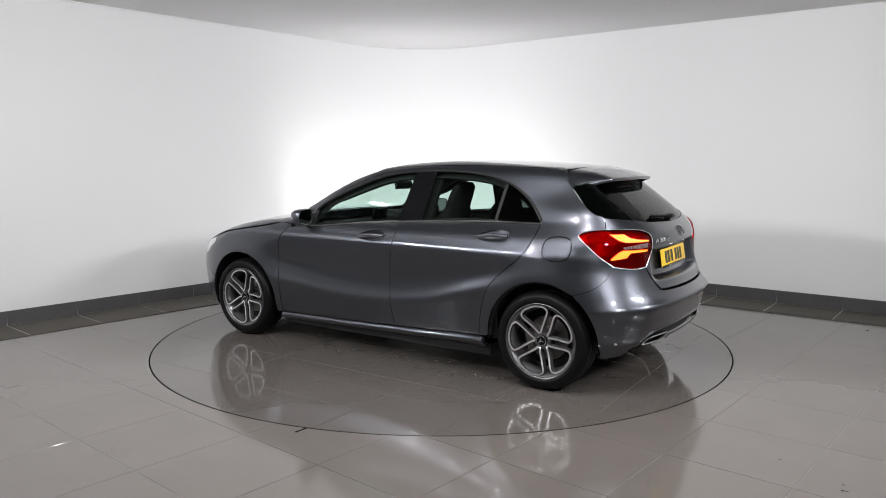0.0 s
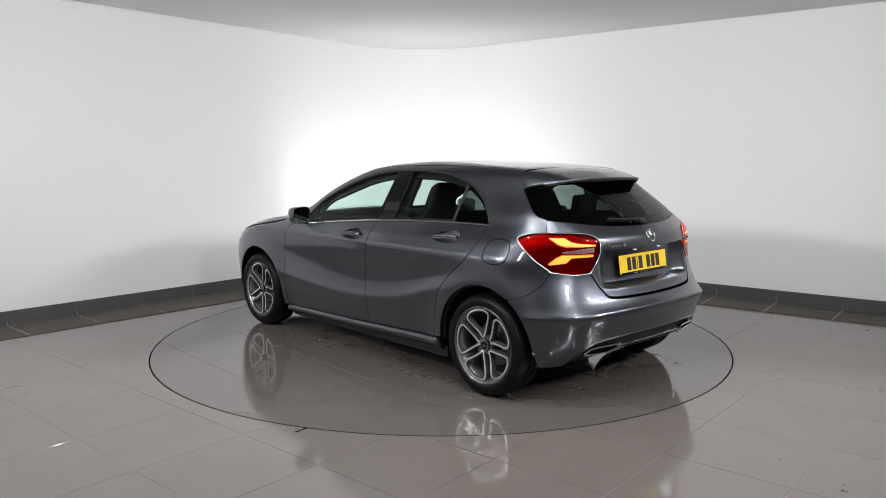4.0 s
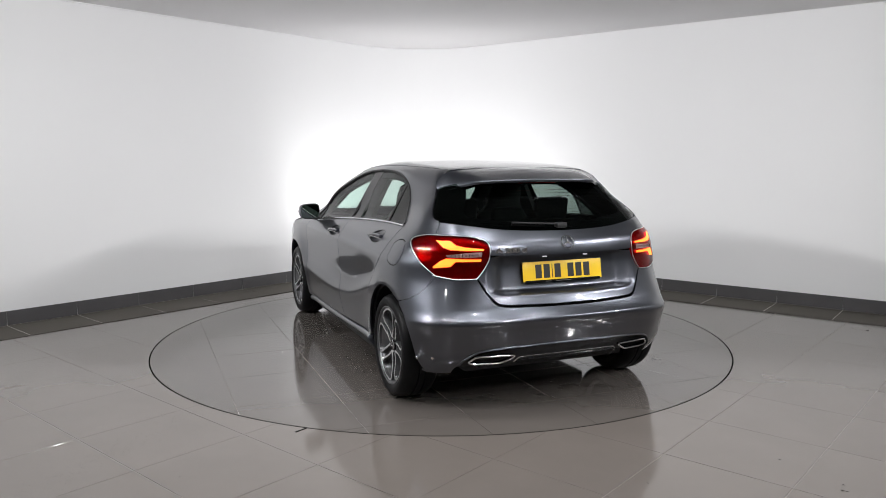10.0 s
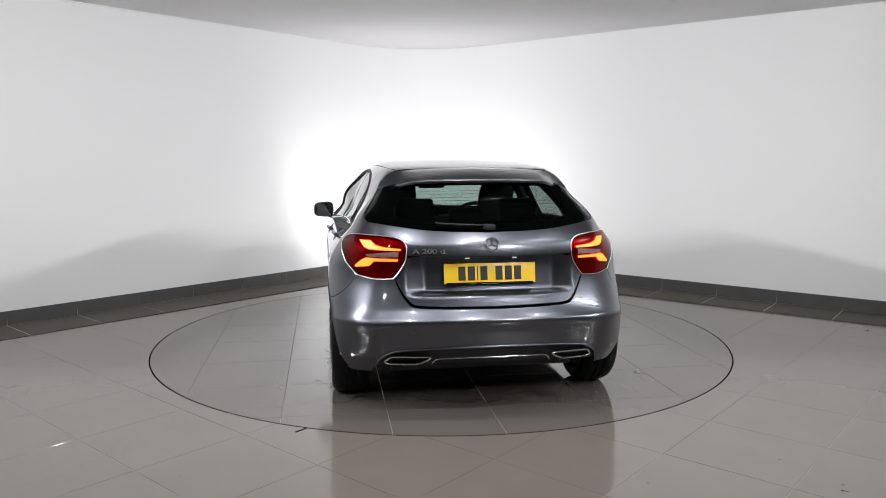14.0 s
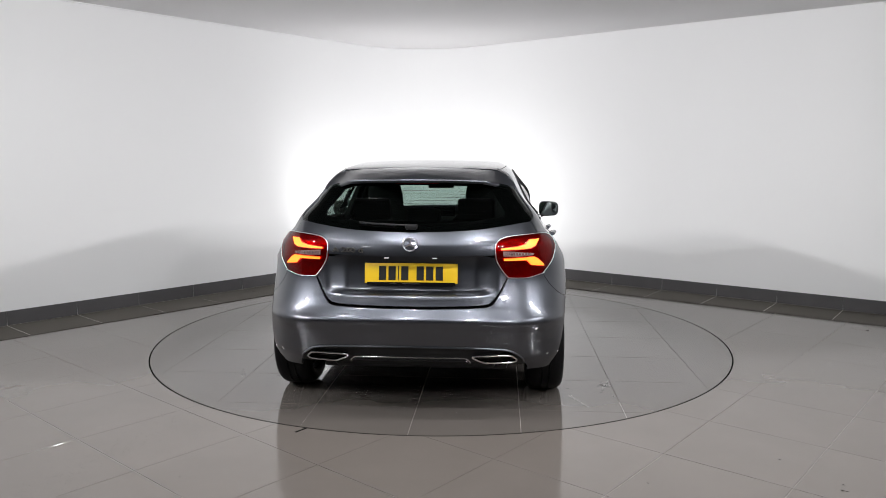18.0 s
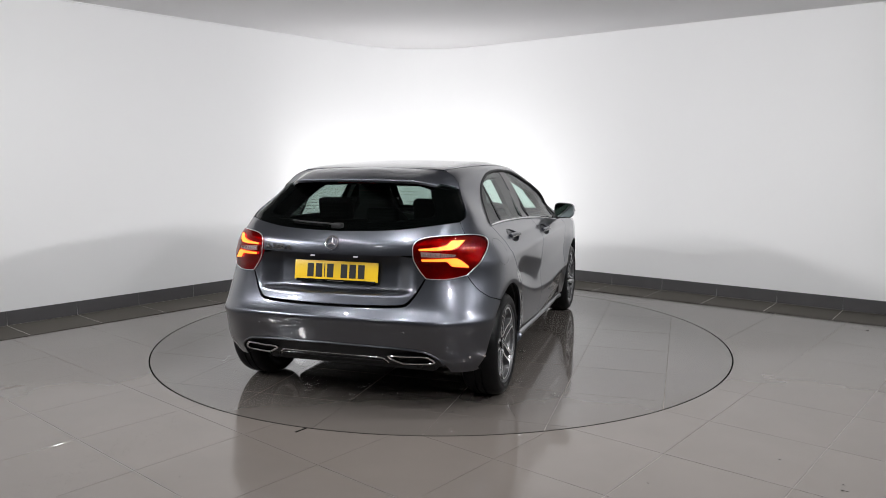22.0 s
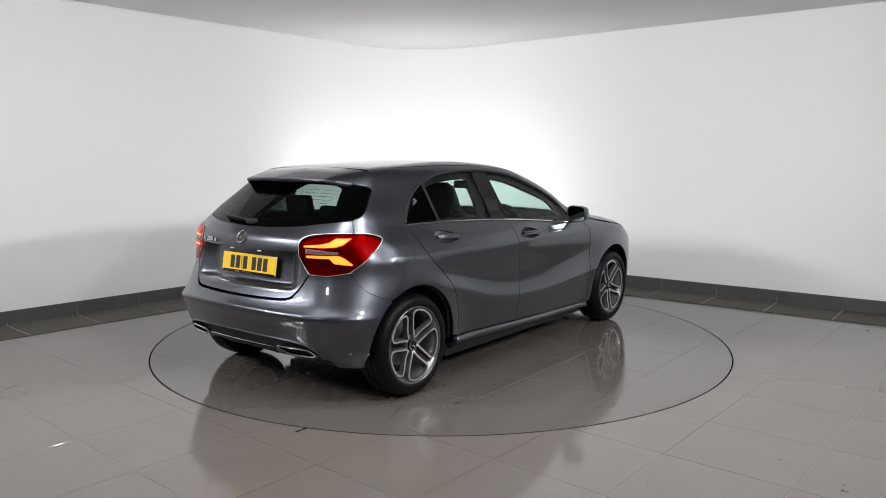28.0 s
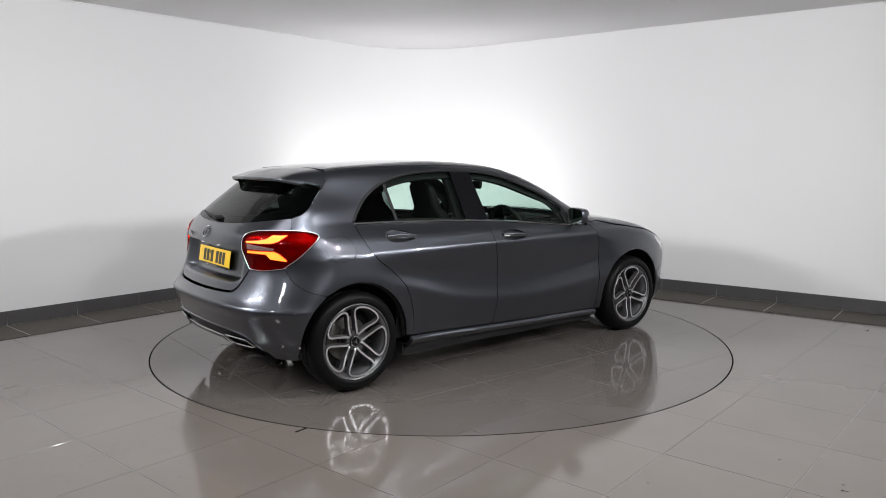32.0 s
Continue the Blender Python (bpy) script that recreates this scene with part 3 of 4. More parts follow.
# feature lines, side view
F_SHUT = [(.80, .945), (.88, .86), (.918, .745), (.925, .565), (.918, .34), (.915, .238)]
B_SHUT = [(-.199, .268), (-.182, .375), (-.173, .497), (-.172, .658), (-.198, .823), (-.21, .931), (-.216, 1.0)]
R_SHUT = [(-.905, .292), (-.914, .406), (-.938, .522), (-.99, .639), (-1.09, .74), (-1.212, .84), (-1.27, .945), (-1.287, 1.036)]
BELT = [(.80, .928), (.56, .941), (.2, .974), (-.161, 1.002), (-.623, 1.026), (-1.0, 1.037), (-1.287, 1.040)]
DLO = [(.68, .965), (.60, 1.068), (.45, 1.152), (.26, 1.245), (.08, 1.312), (-.1, 1.346), (-.30, 1.359), (-.50, 1.361), (-.70, 1.350), (-.856, 1.325),
       (-1.008, 1.278), (-1.14, 1.200), (-1.228, 1.120), (-1.285, 1.052)]


def belt(x):
    return float(curve(x, sorted(BELT)))


belt_front = [(x, belt(x) - .004) for x in np.linspace(-.216, .80, 14)]
belt_rear = [(x, belt(x) - .004) for x in np.linspace(-1.287, -.216, 14)]

def cup_line(x, z, tilt):
    """Outline of the scoop behind a door handle."""
    out = []
    for a in np.linspace(0, 2 * math.pi, 33)[:-1]:
        u, w = .118 * math.cos(a), .036 * math.sin(a) * (1 - .25 * math.cos(a))
        out.append((x + u * math.cos(tilt) - w * math.sin(tilt), z + u * math.sin(tilt) + w * math.cos(tilt)))
    return trace(("side!", out))


CUPS = ((-.012, .902, -.06), (-.985, .951, -.05))
cups = [cup_line(*c) for c in CUPS]
both("front_door", trace(("side", F_SHUT), ("side!", [(.915, .238), (.4, .248), (-.199, .268)]), ("side", B_SHUT), ("side", belt_front)), "side", PAINT, car, "grey painted front door", spacing=.022, holes=[cups[0]])
both("rear_door", trace(("side", B_SHUT[::-1]), ("side!", [(-.199, .268), (-.905, .292)]), ("side", R_SHUT), ("side", belt_rear)), "side", PAINT, car, "grey painted rear door", spacing=.022, holes=[cups[1]])

# roof edge line, seen from above
DITCH = [(-1.335, .475), (-1.2, .51), (-.8, .535), (-.3, .545), (.0, .555), (.3, .60), (.65, .665), (.93, .72)]
LIGHT_OUT = [(-1.70, 1.019), (-1.63, 1.013), (-1.575, .998), (-1.561, .983), (-1.575, .965), (-1.615, .932), (-1.69, .863), (-1.765, .80)]
REAR_EDGE = [(-1.372, 1.341), (-1.408, 1.277), (-1.512, 1.183), (-1.610, 1.112), (-1.670, 1.088), (-1.70, 1.019)]
BUMP_SHUT = [(-1.765, .80), (-1.729, .715), (-1.665, .662), (-1.575, .632)]
FUEL = [(-1.445 + .093 * abs(math.cos(a)) ** .75 * math.copysign(1, math.cos(a)), .900 + .073 * abs(math.sin(a)) ** .75 * math.copysign(1, math.sin(a)))
        for a in np.linspace(0, 2 * math.pi, 41)[:-1]]
fuel_loop = trace(("side", FUEL))
rarch = arch(-1.35, 55, 176)
body_side = trace(("side", R_SHUT), ("side", DLO[::-1]), ("side!", [(.68, .965), (.80, .945), (.93, .952)]), ("top", DITCH[::-1]),
                  ("side", REAR_EDGE), ("side", LIGHT_OUT), ("side", BUMP_SHUT), ("side", [(-1.57, .63)] + [p for p in arch(-1.35, 125, 0) if p[0] > -1.56] + [(-.965, .30)]))
both("quarter_panel", body_side, "tube", PAINT, car, "grey painted body side with a broad rear pillar", holes=[fuel_loop])
panel("fuel_flap", fuel_loop, "side", PAINT, car, "rounded fuel flap", gap=.003, mirror=False)
panel("fuel_cover", fuel_loop, "side", PAINT, car, "", gap=-.001, mirror=True, depth=0)

# glass, pillars
def glass_poly(x0, x1):
    """Part of the side glazing between two leaning lines x0 (front) and x1 (rear), as (x at belt, x at top)."""
    up = smooth_path(DLO, 12)
    up = up[np.argsort(up[:, 0])]

    def line_x(p, z):
        return p[0] + (p[1] - p[0]) * np.clip((z - 1.0) / .34, -.3, 1.05)

    def corner(p):
        z = 1.3
        for _ in range(30):
            z = .5 * z + .5 * float(np.interp(line_x(p, z), up[:, 0], up[:, 1]))
        return line_x(p, z), z

    c0, c1 = corner(x0), corner(x1)
    top = [c0] + [tuple(q) for q in up[::-1] if c1[0] + .005 < q[0] < c0[0] - .005] + [c1]
    low = [(x, belt(x) + .006) for x in np.linspace(x1[0], x0[0], 16)]
    return top, low


def glazed(name, x0, x1, material, label, lift=-.006):
    top, low = glass_poly(x0, x1)
    both(name, trace(("side!", top), ("side!", low)), "side", material, car, label, gap=0.0, lift=lift, depth=.004, spacing=.05)


glazed("door_glass", (.66, .68), (-.175, -.205), GLASS_CLEAR, "clear green-tinted side window")
glazed("pillar_cover", (-.178, -.208), (-.372, -.384), GLOSS, "gloss black middle pillar cover", -.004)
glazed("rear_door_glass", (-.375, -.387), (-.944, -.966), GLASS_DARK, "dark privacy side window")
glazed("window_divider", (-.940, -.962), (-.962, -.984), BLACK, "black window divider bar", -.003)
glazed("quarter_glass", (-.960, -.982), (-1.290, -1.29), GLASS_QUARTER, "small dark quarter window")
mir_tri = trace(("side!", [(.68, .97), (.60, 1.06), (.565, .950), (.70, .940)]))
both("mirror_base", mir_tri, "side", BLACK, car, "black corner cover behind the mirror", gap=0, lift=-.002, depth=.01)

for sgn in (1, -1):
    P = trace(("side", DLO))
    N = normal_of(P)
    line3 = (P - N * .002) * np.array((1, sgn, 1))
    part("window_seal", tube(line3, .010, 6), BLACK, car, "black rubber window seal")
    P = trace(("side", [(x, belt(x)) for x in np.linspace(-1.29, .70, 30)]))
    N = normal_of(P)
    part("belt_trim", tube((P + N * .003) * np.array((1, sgn, 1)), .009, 8, flat=.8), CHROME, car, "chrome waistline strip")

# sill
sill = trace(("side!", [(.93, .234), (-.199, .264), (-.93, .288), (-.955, .20), (0, .175), (.97, .165)]))
def ledge(P):
    """The skirt steps out under the doors and tucks in again towards the ground."""
    d = .261 - .029 * P[:, 0] - P[:, 2]
    return .022 * step(d, .0, .014) - .034 * step(d, .016, .09)


both("side_skirt", sill, "side", PAINT, car, "grey painted side skirt", lift=.004, gap=.001, depth=.03, spacing=.009, shape=ledge)

# front wing
HOOD_SIDE = [(.93, .952), (1.1, .915), (1.25, .893), (1.5, .850), (1.70, .795)]
wing = trace(("side", F_SHUT[::-1]), ("side!", [(.80, .945), (.93, .952)]), ("side", HOOD_SIDE), ("side", [(1.70, .795), (1.69, .75), (1.76, .70), (1.84, .645)]),
             ("side!", [(1.84, .645), (1.80, .50), (1.70, .46)]), ("side", [p for p in arch(1.35, 20, 180)] + [(.972, .235)]))
both("front_wing", wing, "tube", PAINT, car, "grey painted front wing")
lamp = trace(("side", [(1.70, .795), (1.69, .75), (1.76, .70), (1.84, .645)]), ("side!", [(1.84, .645), (1.97, .61)]), ("side", [(1.97, .61), (2.0, .66), (1.90, .735), (1.70, .795)]))
both("headlamp", lamp, "tube", CLEAR_LENS, car, "clear headlamp lens", gap=.003)
hood_half = trace(("side", HOOD_SIDE), ("side", [(1.70, .795), (1.90, .735), (1.985, .69)]))
hood = np.concatenate([hood_half, flip(hood_half)[::-1]])
panel("bonnet", hood, "top", PAINT, car, "grey painted bonnet", gap=.008, spacing=.05)
fb = trace(("side!", [(1.84, .645), (1.80, .50), (1.70, .46)]), ("side", arch(1.35, 20, -16, n=8)), ("side!", [(1.72, .205), (1.85, .19)]),
           ("front", [(.62, .17), (.3, .16), (0, .16)]), ("front!", [(0, .16), (0, .66)]), ("front", [(0, .69), (.3, .70), (.56, .70), (.66, .66)]))
both("front_bumper", fb, "tube", PAINT, car, "grey painted front bumper half", gap=.0005)
grille = trace(("front!", [(-.45, .60), (.45, .60), (.40, .42), (-.40, .42), (-.45, .60)]))
panel("grille", grille, "front", BLACK, car, "black front grille", lift=.006)

# roof and windscreen
roof_half = trace(("top", DITCH[:5]), ("top!", [(.0, .555), (.15, .575)]))
header = trace(("top", [(.15, .575), (.19, .3), (.20, 0)]))
rear_roof = trace(("top", [(-1.355, 0), (-1.352, .2), (-1.345, .4), (-1.335, .475)]))
roof = np.concatenate([roof_half, header, flip(header)[::-1], flip(roof_half)[::-1], flip(rear_roof)[::-1], rear_roof])
panel("roof", roof, "top", PAINT, car, "grey painted roof", gap=.002, spacing=.06)
screen_half = trace(("top", [(.20, 0), (.19, .3), (.15, .575)]), ("top", [(.15, .57), (.3, .60), (.65, .665), (.90, .71)]), ("top", [(.90, .71), (.98, .4), (1.01, 0)]))
panel("windscreen", np.concatenate([screen_half, flip(screen_half)[::-1]]), "top", GLASS_CLEAR, car, "clear windscreen", lift=-.004, depth=.004, spacing=.08)
both("scuttle", trace(("top!", [(.90, .71), (.98, .4), (1.01, 0), (1.12, 0), (1.08, .45), (.95, .735), (.90, .71)]), ), "top", BLACK, car, "black scuttle panel", lift=-.01, gap=0)

# tailgate
GLASS_LOW = [(.625, 1.088), (.563, 1.075), (.376, 1.053), (.19, 1.043), (0, 1.040)]
gl_half = trace(("rear!", [(0, 1.315), (.50, 1.302)]), ("side", REAR_EDGE[1:5]), ("rear", GLASS_LOW[1:]))
panel("rear_window", np.concatenate([gl_half, flip(gl_half)[::-1]]), "rear", GLASS_REAR, car, "dark privacy rear window", gap=.001, lift=-.004, depth=.006, spacing=.05)
LIGHT_IN = [(.70, 1.019), (.61, 1.017), (.53, 1.008), (.487, .990), (.471, .960), (.474, .915)]
tg = trace(("rear", GLASS_LOW[:0:-1]), ("side", REAR_EDGE[4:]), ("rear", LIGHT_IN), ("rear!", [(.474, .912), (0, .908)]))
panel("tailgate_upper", np.concatenate([tg, flip(tg)[::-1]]), "rear", PAINT, car, "grey painted tailgate above the plate", gap=.002, depth=.05)


def recess(P):
    """Hollow for the number plate."""
    y, z = np.abs(P[:, 1]), P[:, 2]
    return -.074 * (1 - step(y, .37, .50)) * step(z, .692, .728)


LIGHT_LOW = [(.474, .903), (.484, .875), (.51, .83), (.545, .787)]
NOTCH = [(.545, .787), (.520, .735), (.495, .690), (.462, .648), (.43, .635), (.36, .630), (.18, .627), (0, .626)]
NOTCH_UP = [(.540, .787), (.515, .740), (.490, .697), (.455, .658), (.425, .646), (.36, .641), (.18, .638), (0, .637)]
tl = trace(("rear!", [(0, .900), (.474, .903)]), ("rear", LIGHT_LOW), ("rear", NOTCH_UP))
panel("tailgate_lower", np.concatenate([tl, flip(tl)[::-1]]), "rear", PAINT, car, "grey painted tailgate with a recess for the plate", gap=.003, spacing=.013, shape=recess)

# rear bumper and skirt
dif = [(.66, .262), (.635, .315), (.585, .365), (.52, .388), (.38, .403), (.19, .411), (0, .414)]
rb = trace(("side", BUMP_SHUT), ("side", [(-1.57, .63)] + [p for p in arch(-1.35, 128, 190, n=14)]), ("side!", [(-1.70, .245), (-1.72, .235)]),
           ("rear!", [(.74, .235), (.66, .24)]), ("rear", dif), ("rear!", [(0, .414), (0, .626)]), ("rear", NOTCH[::-1]), ("rear", [(.545, .787), (.60, .783), (.66, .783), (.752, .80)]))
def whole(half):
    """A line and its mirror image, closed across the middle."""
    return np.concatenate([half, flip(half)[::-1]])


def from_middle(loop):
    """Turns a closed half outline so that it starts and ends at the car's middle line, and drops the middle."""
    mid = np.abs(loop[:, 1]) < .004
    k = [i for i in range(len(loop)) if mid[i - 1] and not mid[i]][0]
    q = np.roll(loop, -k, 0)
    return q[np.abs(q[:, 1]) >= .004]


panel("rear_bumper", whole(from_middle(rb)), "tube", PAINT, car, "grey painted rear bumper", gap=.0012, spacing=.017)
ds = trace(("rear", dif[::-1]), ("rear!", [(.655, .262), (.60, .262)]), ("rear", [(.60, .262), (.45, .285), (.3, .292), (0, .292)]))
panel("rear_skirt", np.concatenate([ds, flip(ds)[::-1]]), "rear", BLACK, car, "black lower rear apron", gap=.002, lift=-.018, spacing=.03, depth=.05)

# ---- lamps, trim and fittings of the car ----
MIRROR = np.array((1, -1, 1))

for c, (x, z, tilt) in zip(cups, CUPS):

    def scoop(P, x=x, z=z):
        r2 = ((P[:, 0] - x) / .12) ** 2 + ((P[:, 2] - z) / .038) ** 2
        return -.034 * np.clip(1 - r2, 0, 1)

    both("handle_scoop", c, "side", PAINT, car, "grey painted scoop behind the handle", gap=0, spacing=.012, shape=scoop, depth=0)
    line = np.array([(x + u * math.cos(tilt), z + u * math.sin(tilt) - .004) for u in np.linspace(-.108, .108, 13)])
    P = project(line, "side")
    N = normal_of(P)
    P = P + N * (.004 + .020 * np.sin(np.linspace(.12, math.pi - .12, 13)))[:, None]
    for sgn in (1, -1):
        Q = P * np.array((1, sgn, 1))
        bm = tube(Q, .0155, 10, flat=.75)
        part("door_handle", bm, PAINT, car, "grey painted door handle")
        low = Q + np.array((0, sgn * .004, -.0125))
        part("handle_strip", tube(low[1:-1], .003, 6), CHROME, car, "chrome strip under the handle")

# rear lamps
lamp_loop = trace(("side", LIGHT_OUT), ("rear", [(.752, .80), (.66, .783), (.60, .783), (.545, .787)]), ("rear", LIGHT_LOW[::-1]), ("rear", LIGHT_IN[::-1]))
UP_ARM = [(.722, .992), (.662, .995), (.640, .972), (.60, .962), (.503, .953), (.503, .941), (.60, .940), (.672, .943), (.700, .955)]
LOW_ARM = [(.518, .897), (.52, .881), (.648, .878), (.674, .850), (.748, .838), (.752, .848), (.716, .884), (.690, .899)]
WHITE = [(.692, .916), (.60, .930), (.514, .937), (.517, .908), (.60, .903), (.683, .904)]
lens_up = trace(("rear!", UP_ARM + UP_ARM[:1]))
lens_low = trace(("rear!", LOW_ARM + LOW_ARM[:1]))
lens_mid = trace(("rear!", WHITE + WHITE[:1]))
for m in (False, True):
    sg = -1 if m else 1
    lamp = panel("tail_lamp", lamp_loop, "tube", RED_LENS, car, "red rear lamp with lit amber bands", lift=.005, gap=.002, depth=.006, holes=[lens_up, lens_low, lens_mid], mirror=m)
    panel("lamp_housing", lamp_loop, "tube", RED, lamp, "dark red lamp housing", lift=-.013, gap=-.002, depth=0, mirror=m)
    panel("lamp_band", lens_up, "tube", RED_GLOW, lamp, "lit red edge of the upper band", lift=.001, gap=.0005, depth=.010, spacing=.012, mirror=m)
    panel("lamp_tube", lens_up, "tube", AMBER_GLOW, lamp, "lit amber upper band", lift=.003, gap=.0028, depth=.003, spacing=.012, mirror=m)
    panel("lamp_band", lens_low, "tube", RED_GLOW, lamp, "lit red edge of the lower band", lift=.001, gap=.0005, depth=.010, spacing=.012, mirror=m)
    panel("lamp_tube", lens_low, "tube", AMBER_GLOW, lamp, "lit amber lower band", lift=.003, gap=.0028, depth=.003, spacing=.012, mirror=m)
    panel("reversing_lens", lens_mid, "tube", LED_LENS, lamp, "clear ribbed reversing lens", lift=.003, gap=.0005, depth=.012, spacing=.012, mirror=m)
    for k in range(9):
        y, z = .53 + .017 * k, .921 - .0008 * k
        P = project(np.array([(y, z - .006), (y, z + .006)]), "rear")
        P = (P + normal_of(P) * .005) * np.array((1, sg, 1))
        part("lens_rib", tube(P, .0025, 5), CHROME, lamp)
    P = lamp_loop + normal_of(lamp_loop) * .005
    part("lamp_rim", tube(P * np.array((1, sg, 1)), .0022, 5, closed=True), ALLOY, lamp, "thin bright rim")

# spoiler
bm = bmesh.new()
END = project(np.array([(-1.418, 1.272)]), "side")[0] + np.array((-.004, .003, 0))
ys = np.linspace(-END[1], END[1], 53)
rows = []
for y in ys:
    a = abs(y)
    s = float(step(a / END[1], .62, 1.0))
    lead = project(np.array([(-1.352 - .02 * a, y * .965)]), "top")[0]
    tail = np.array((-1.632 + .17 * a * a, y, 1.327 - .05 * a * a)) * (1 - s) + np.array((END[0], y, END[2])) * s
    under = project(np.array([(y * .985, min(1.290, tail[2] - .012))]), "rear")[0]
    if np.isnan(under).any() or s > .95:
        under = tail + np.array((.03, -.02 * np.sign(y), -.01))
    under = under + np.array((.012, 0, 0))
    pts = []
    for k in range(7):
        u = k / 6
        p = lead + (tail - lead) * u
        p[2] += .016 * math.sin(math.pi * u) * (1 - a / .7)
        pts.append(p)
    pts += [tail + np.array((-.003, 0, -.007)), tail + np.array((.004, 0, -.020)), tail * .45 + under * .55 + np.array((0, 0, -.004)), under]
    rows.append([bm.verts.new(p) for p in pts])
for A, B in zip(rows, rows[1:]):
    for k in range(len(A) - 1):
        f = bm.faces.new((A[k], A[k + 1], B[k + 1], B[k]))
        f.material_index = 0 if k < 8 else 1 if abs(A[0].co.y) < .47 else 2
bm.faces.new(rows[0])
bm.faces.new(rows[-1][::-1])
part("roof_spoiler", bm, [PAINT, GLOSS, BLACK], car, "grey painted roof spoiler over the rear window", sharp=40)
part("stop_lamp", tube([(-1.585, y, 1.305) for y in np.linspace(-.13, .13, 7)], .005, 6), RED, car, "thin red high-level stop lamp")

# number plate, with plain bars for its characters
plate = new("number_plate")
plate.parent = car
plate.matrix_basis = pose(-1.902, 0, .808, 0, 0, 0) @ pose(0, 0, 0, 0, 9.3, 0)
tagged(plate, "yellow rear number plate with black bars")
part("plate_sheet", box(.004, .526, .113, (0, 0, 0), .0015), YELLOW, plate, "yellow plate")
part("plate_surround", box(.008, .50, .016, (.0, 0, -.058), .003), GLOSS, plate, "black plate holder edge")
part("holder_mark", box(.001, .04, .005, (-.0047, .10, -.059)), CHROME, plate, "pale bar of unreadable lettering")
part("holder_mark", box(.001, .10, .003, (-.0047, .0, -.059)), BARREL, plate)
x = .186
for k in range(7):
    w = .050 if k not in (2,) else .014
    if k == 4:
        x -= .033
    part("plate_bar", box(.0012, w - .009, .079, (-.0026, x - w / 2, .0), .0004, 1), INK, plate)
    x -= w + .004
for sy in (-1, 1):
    bm = lathe([(.0, .0), (.006, .0), (.007, -.002)], 12)
    bmesh.ops.rotate(bm, verts=bm.verts, matrix=Matrix.Rotation(radians(90), 3, "Z"))
    bmesh.ops.translate(bm, verts=bm.verts, vec=(-.003, sy * .22, .025))
    part("plate_screw", bm, YELLOW, plate)
for sy in (-1, 1):
    part("plate_lamp", box(.014, .026, .006, (-1.925, sy * .135, .897), .003), mat("plate_lamp_lens", (.9, .88, .95), .3, vary=0, glow=.5, glow_color=(.9, .85, 1)) if sy < 0 else bpy.data.materials["plate_lamp_lens"], car, "small lit plate lamp")

# emblem and model lettering in chrome
em = new("tailgate_emblem")
em.parent = car
em.matrix_basis = pose(-1.948, 0, .977, 0, 26, 0)
tagged(em, "round chrome emblem on the tailgate")
ring = [(0, .038 * math.cos(a), .038 * math.sin(a)) for a in np.linspace(0, 2 * math.pi, 33)[:-1]]
part("emblem_ring", tube(ring, .0042, 8, closed=True, up=(1, 0, 0)), CHROME, em)
for k in range(3):
    a = math.radians(90 + 120 * k)
    bm = bmesh.new()
    q = [(math.cos(a) * .037, math.sin(a) * .037), (math.cos(a + 1.05) * .0065, math.sin(a + 1.05) * .0065), (math.cos(a - 1.05) * .0065, math.sin(a - 1.05) * .0065)]
    vs = [bm.verts.new((.0, y, z)) for y, z in q] + [bm.verts.new((-.006, 0, 0))]
    for f in ((0, 1, 3), (0, 3, 2), (1, 2, 3), (0, 2, 1)):
        bm.faces.new([vs[i] for i in f])
    part("emblem_bar", bm, CHROME, em, smooth=False)


def lettering(text, size, at, turn, material, parent, name, thick=.0015, wide=1.0):
    c = bpy.data.curves.new(name, "FONT")
    c.body, c.size, c.extrude, c.align_x = text, size, thick, "CENTER"
    c.bevel_depth, c.offset = .0008, .0008
    o = bpy.data.objects.new(name, c)
    scene.collection.objects.link(o)
    dg = bpy.context.evaluated_depsgraph_get()
    me = bpy.data.meshes.new_from_object(o.evaluated_get(dg))
    bpy.data.objects.remove(o)
    me.materials.clear()
    me.materials.append(material)
    ob = new(name, me)
    ob.parent = parent
    ob.matrix_basis = Matrix.Translation(at) @ turn @ Matrix.Diagonal((wide, 1, 1, 1))
    return ob


P = project(np.array([(.40, .942), (.30, .942)]), "rear")
d = P[1] - P[0]
yaw = math.atan2(d[1], d[0])
turn = Matrix.Rotation(yaw, 4, "Z") @ Matrix.Rotation(radians(90 + 3), 4, "X")
mid3 = project(np.array([(.352, .930)]), "rear")[0] + np.array((-.003, 0, 0))
lettering("A 200 d", .036, mid3, turn, CHROME, car, "model_lettering", wide=1.55)

# exhaust trims, chrome strip and sensors
EXH = [(.598, .322), (.580, .343), (.555, .355), (.45, .357), (.368, .357), (.352, .350), (.372, .334), (.415, .312), (.44, .308), (.52, .307), (.575, .309)]
for sgn in (1, -1):
    q = smooth_path(np.array(EXH), 4, closed=True)
    P = project(q, "rear")
    P = (P + np.array((-.004, 0, 0))) * np.array((1, sgn, 1))
    ex = part("exhaust_trim", tube(P, .0062, 8, closed=True, up=(1, 0, 0)), CHROME, car, "chrome surround of the exhaust outlet")
    c = P.mean(0)
    V = list(P + np.array((.004, 0, 0))) + list((P - c) * np.array((.2, .9, .85)) + c + np.array((.06, 0, 0)))
    n = len(P)
    V.append(c + np.array((.065, 0, 0)))
    mesh_ob("exhaust_cavity", V, [(i, (i + 1) % n, n + (i + 1) % n, n + i) for i in range(n)] + [(n + i, n + (i + 1) % n, 2 * n) for i in range(n)], GLOSS, ex, smooth=True)
strip = [(.338, .310), (.328, .330), (.305, .342), (.25, .345), (.12, .347), (0, .347)]
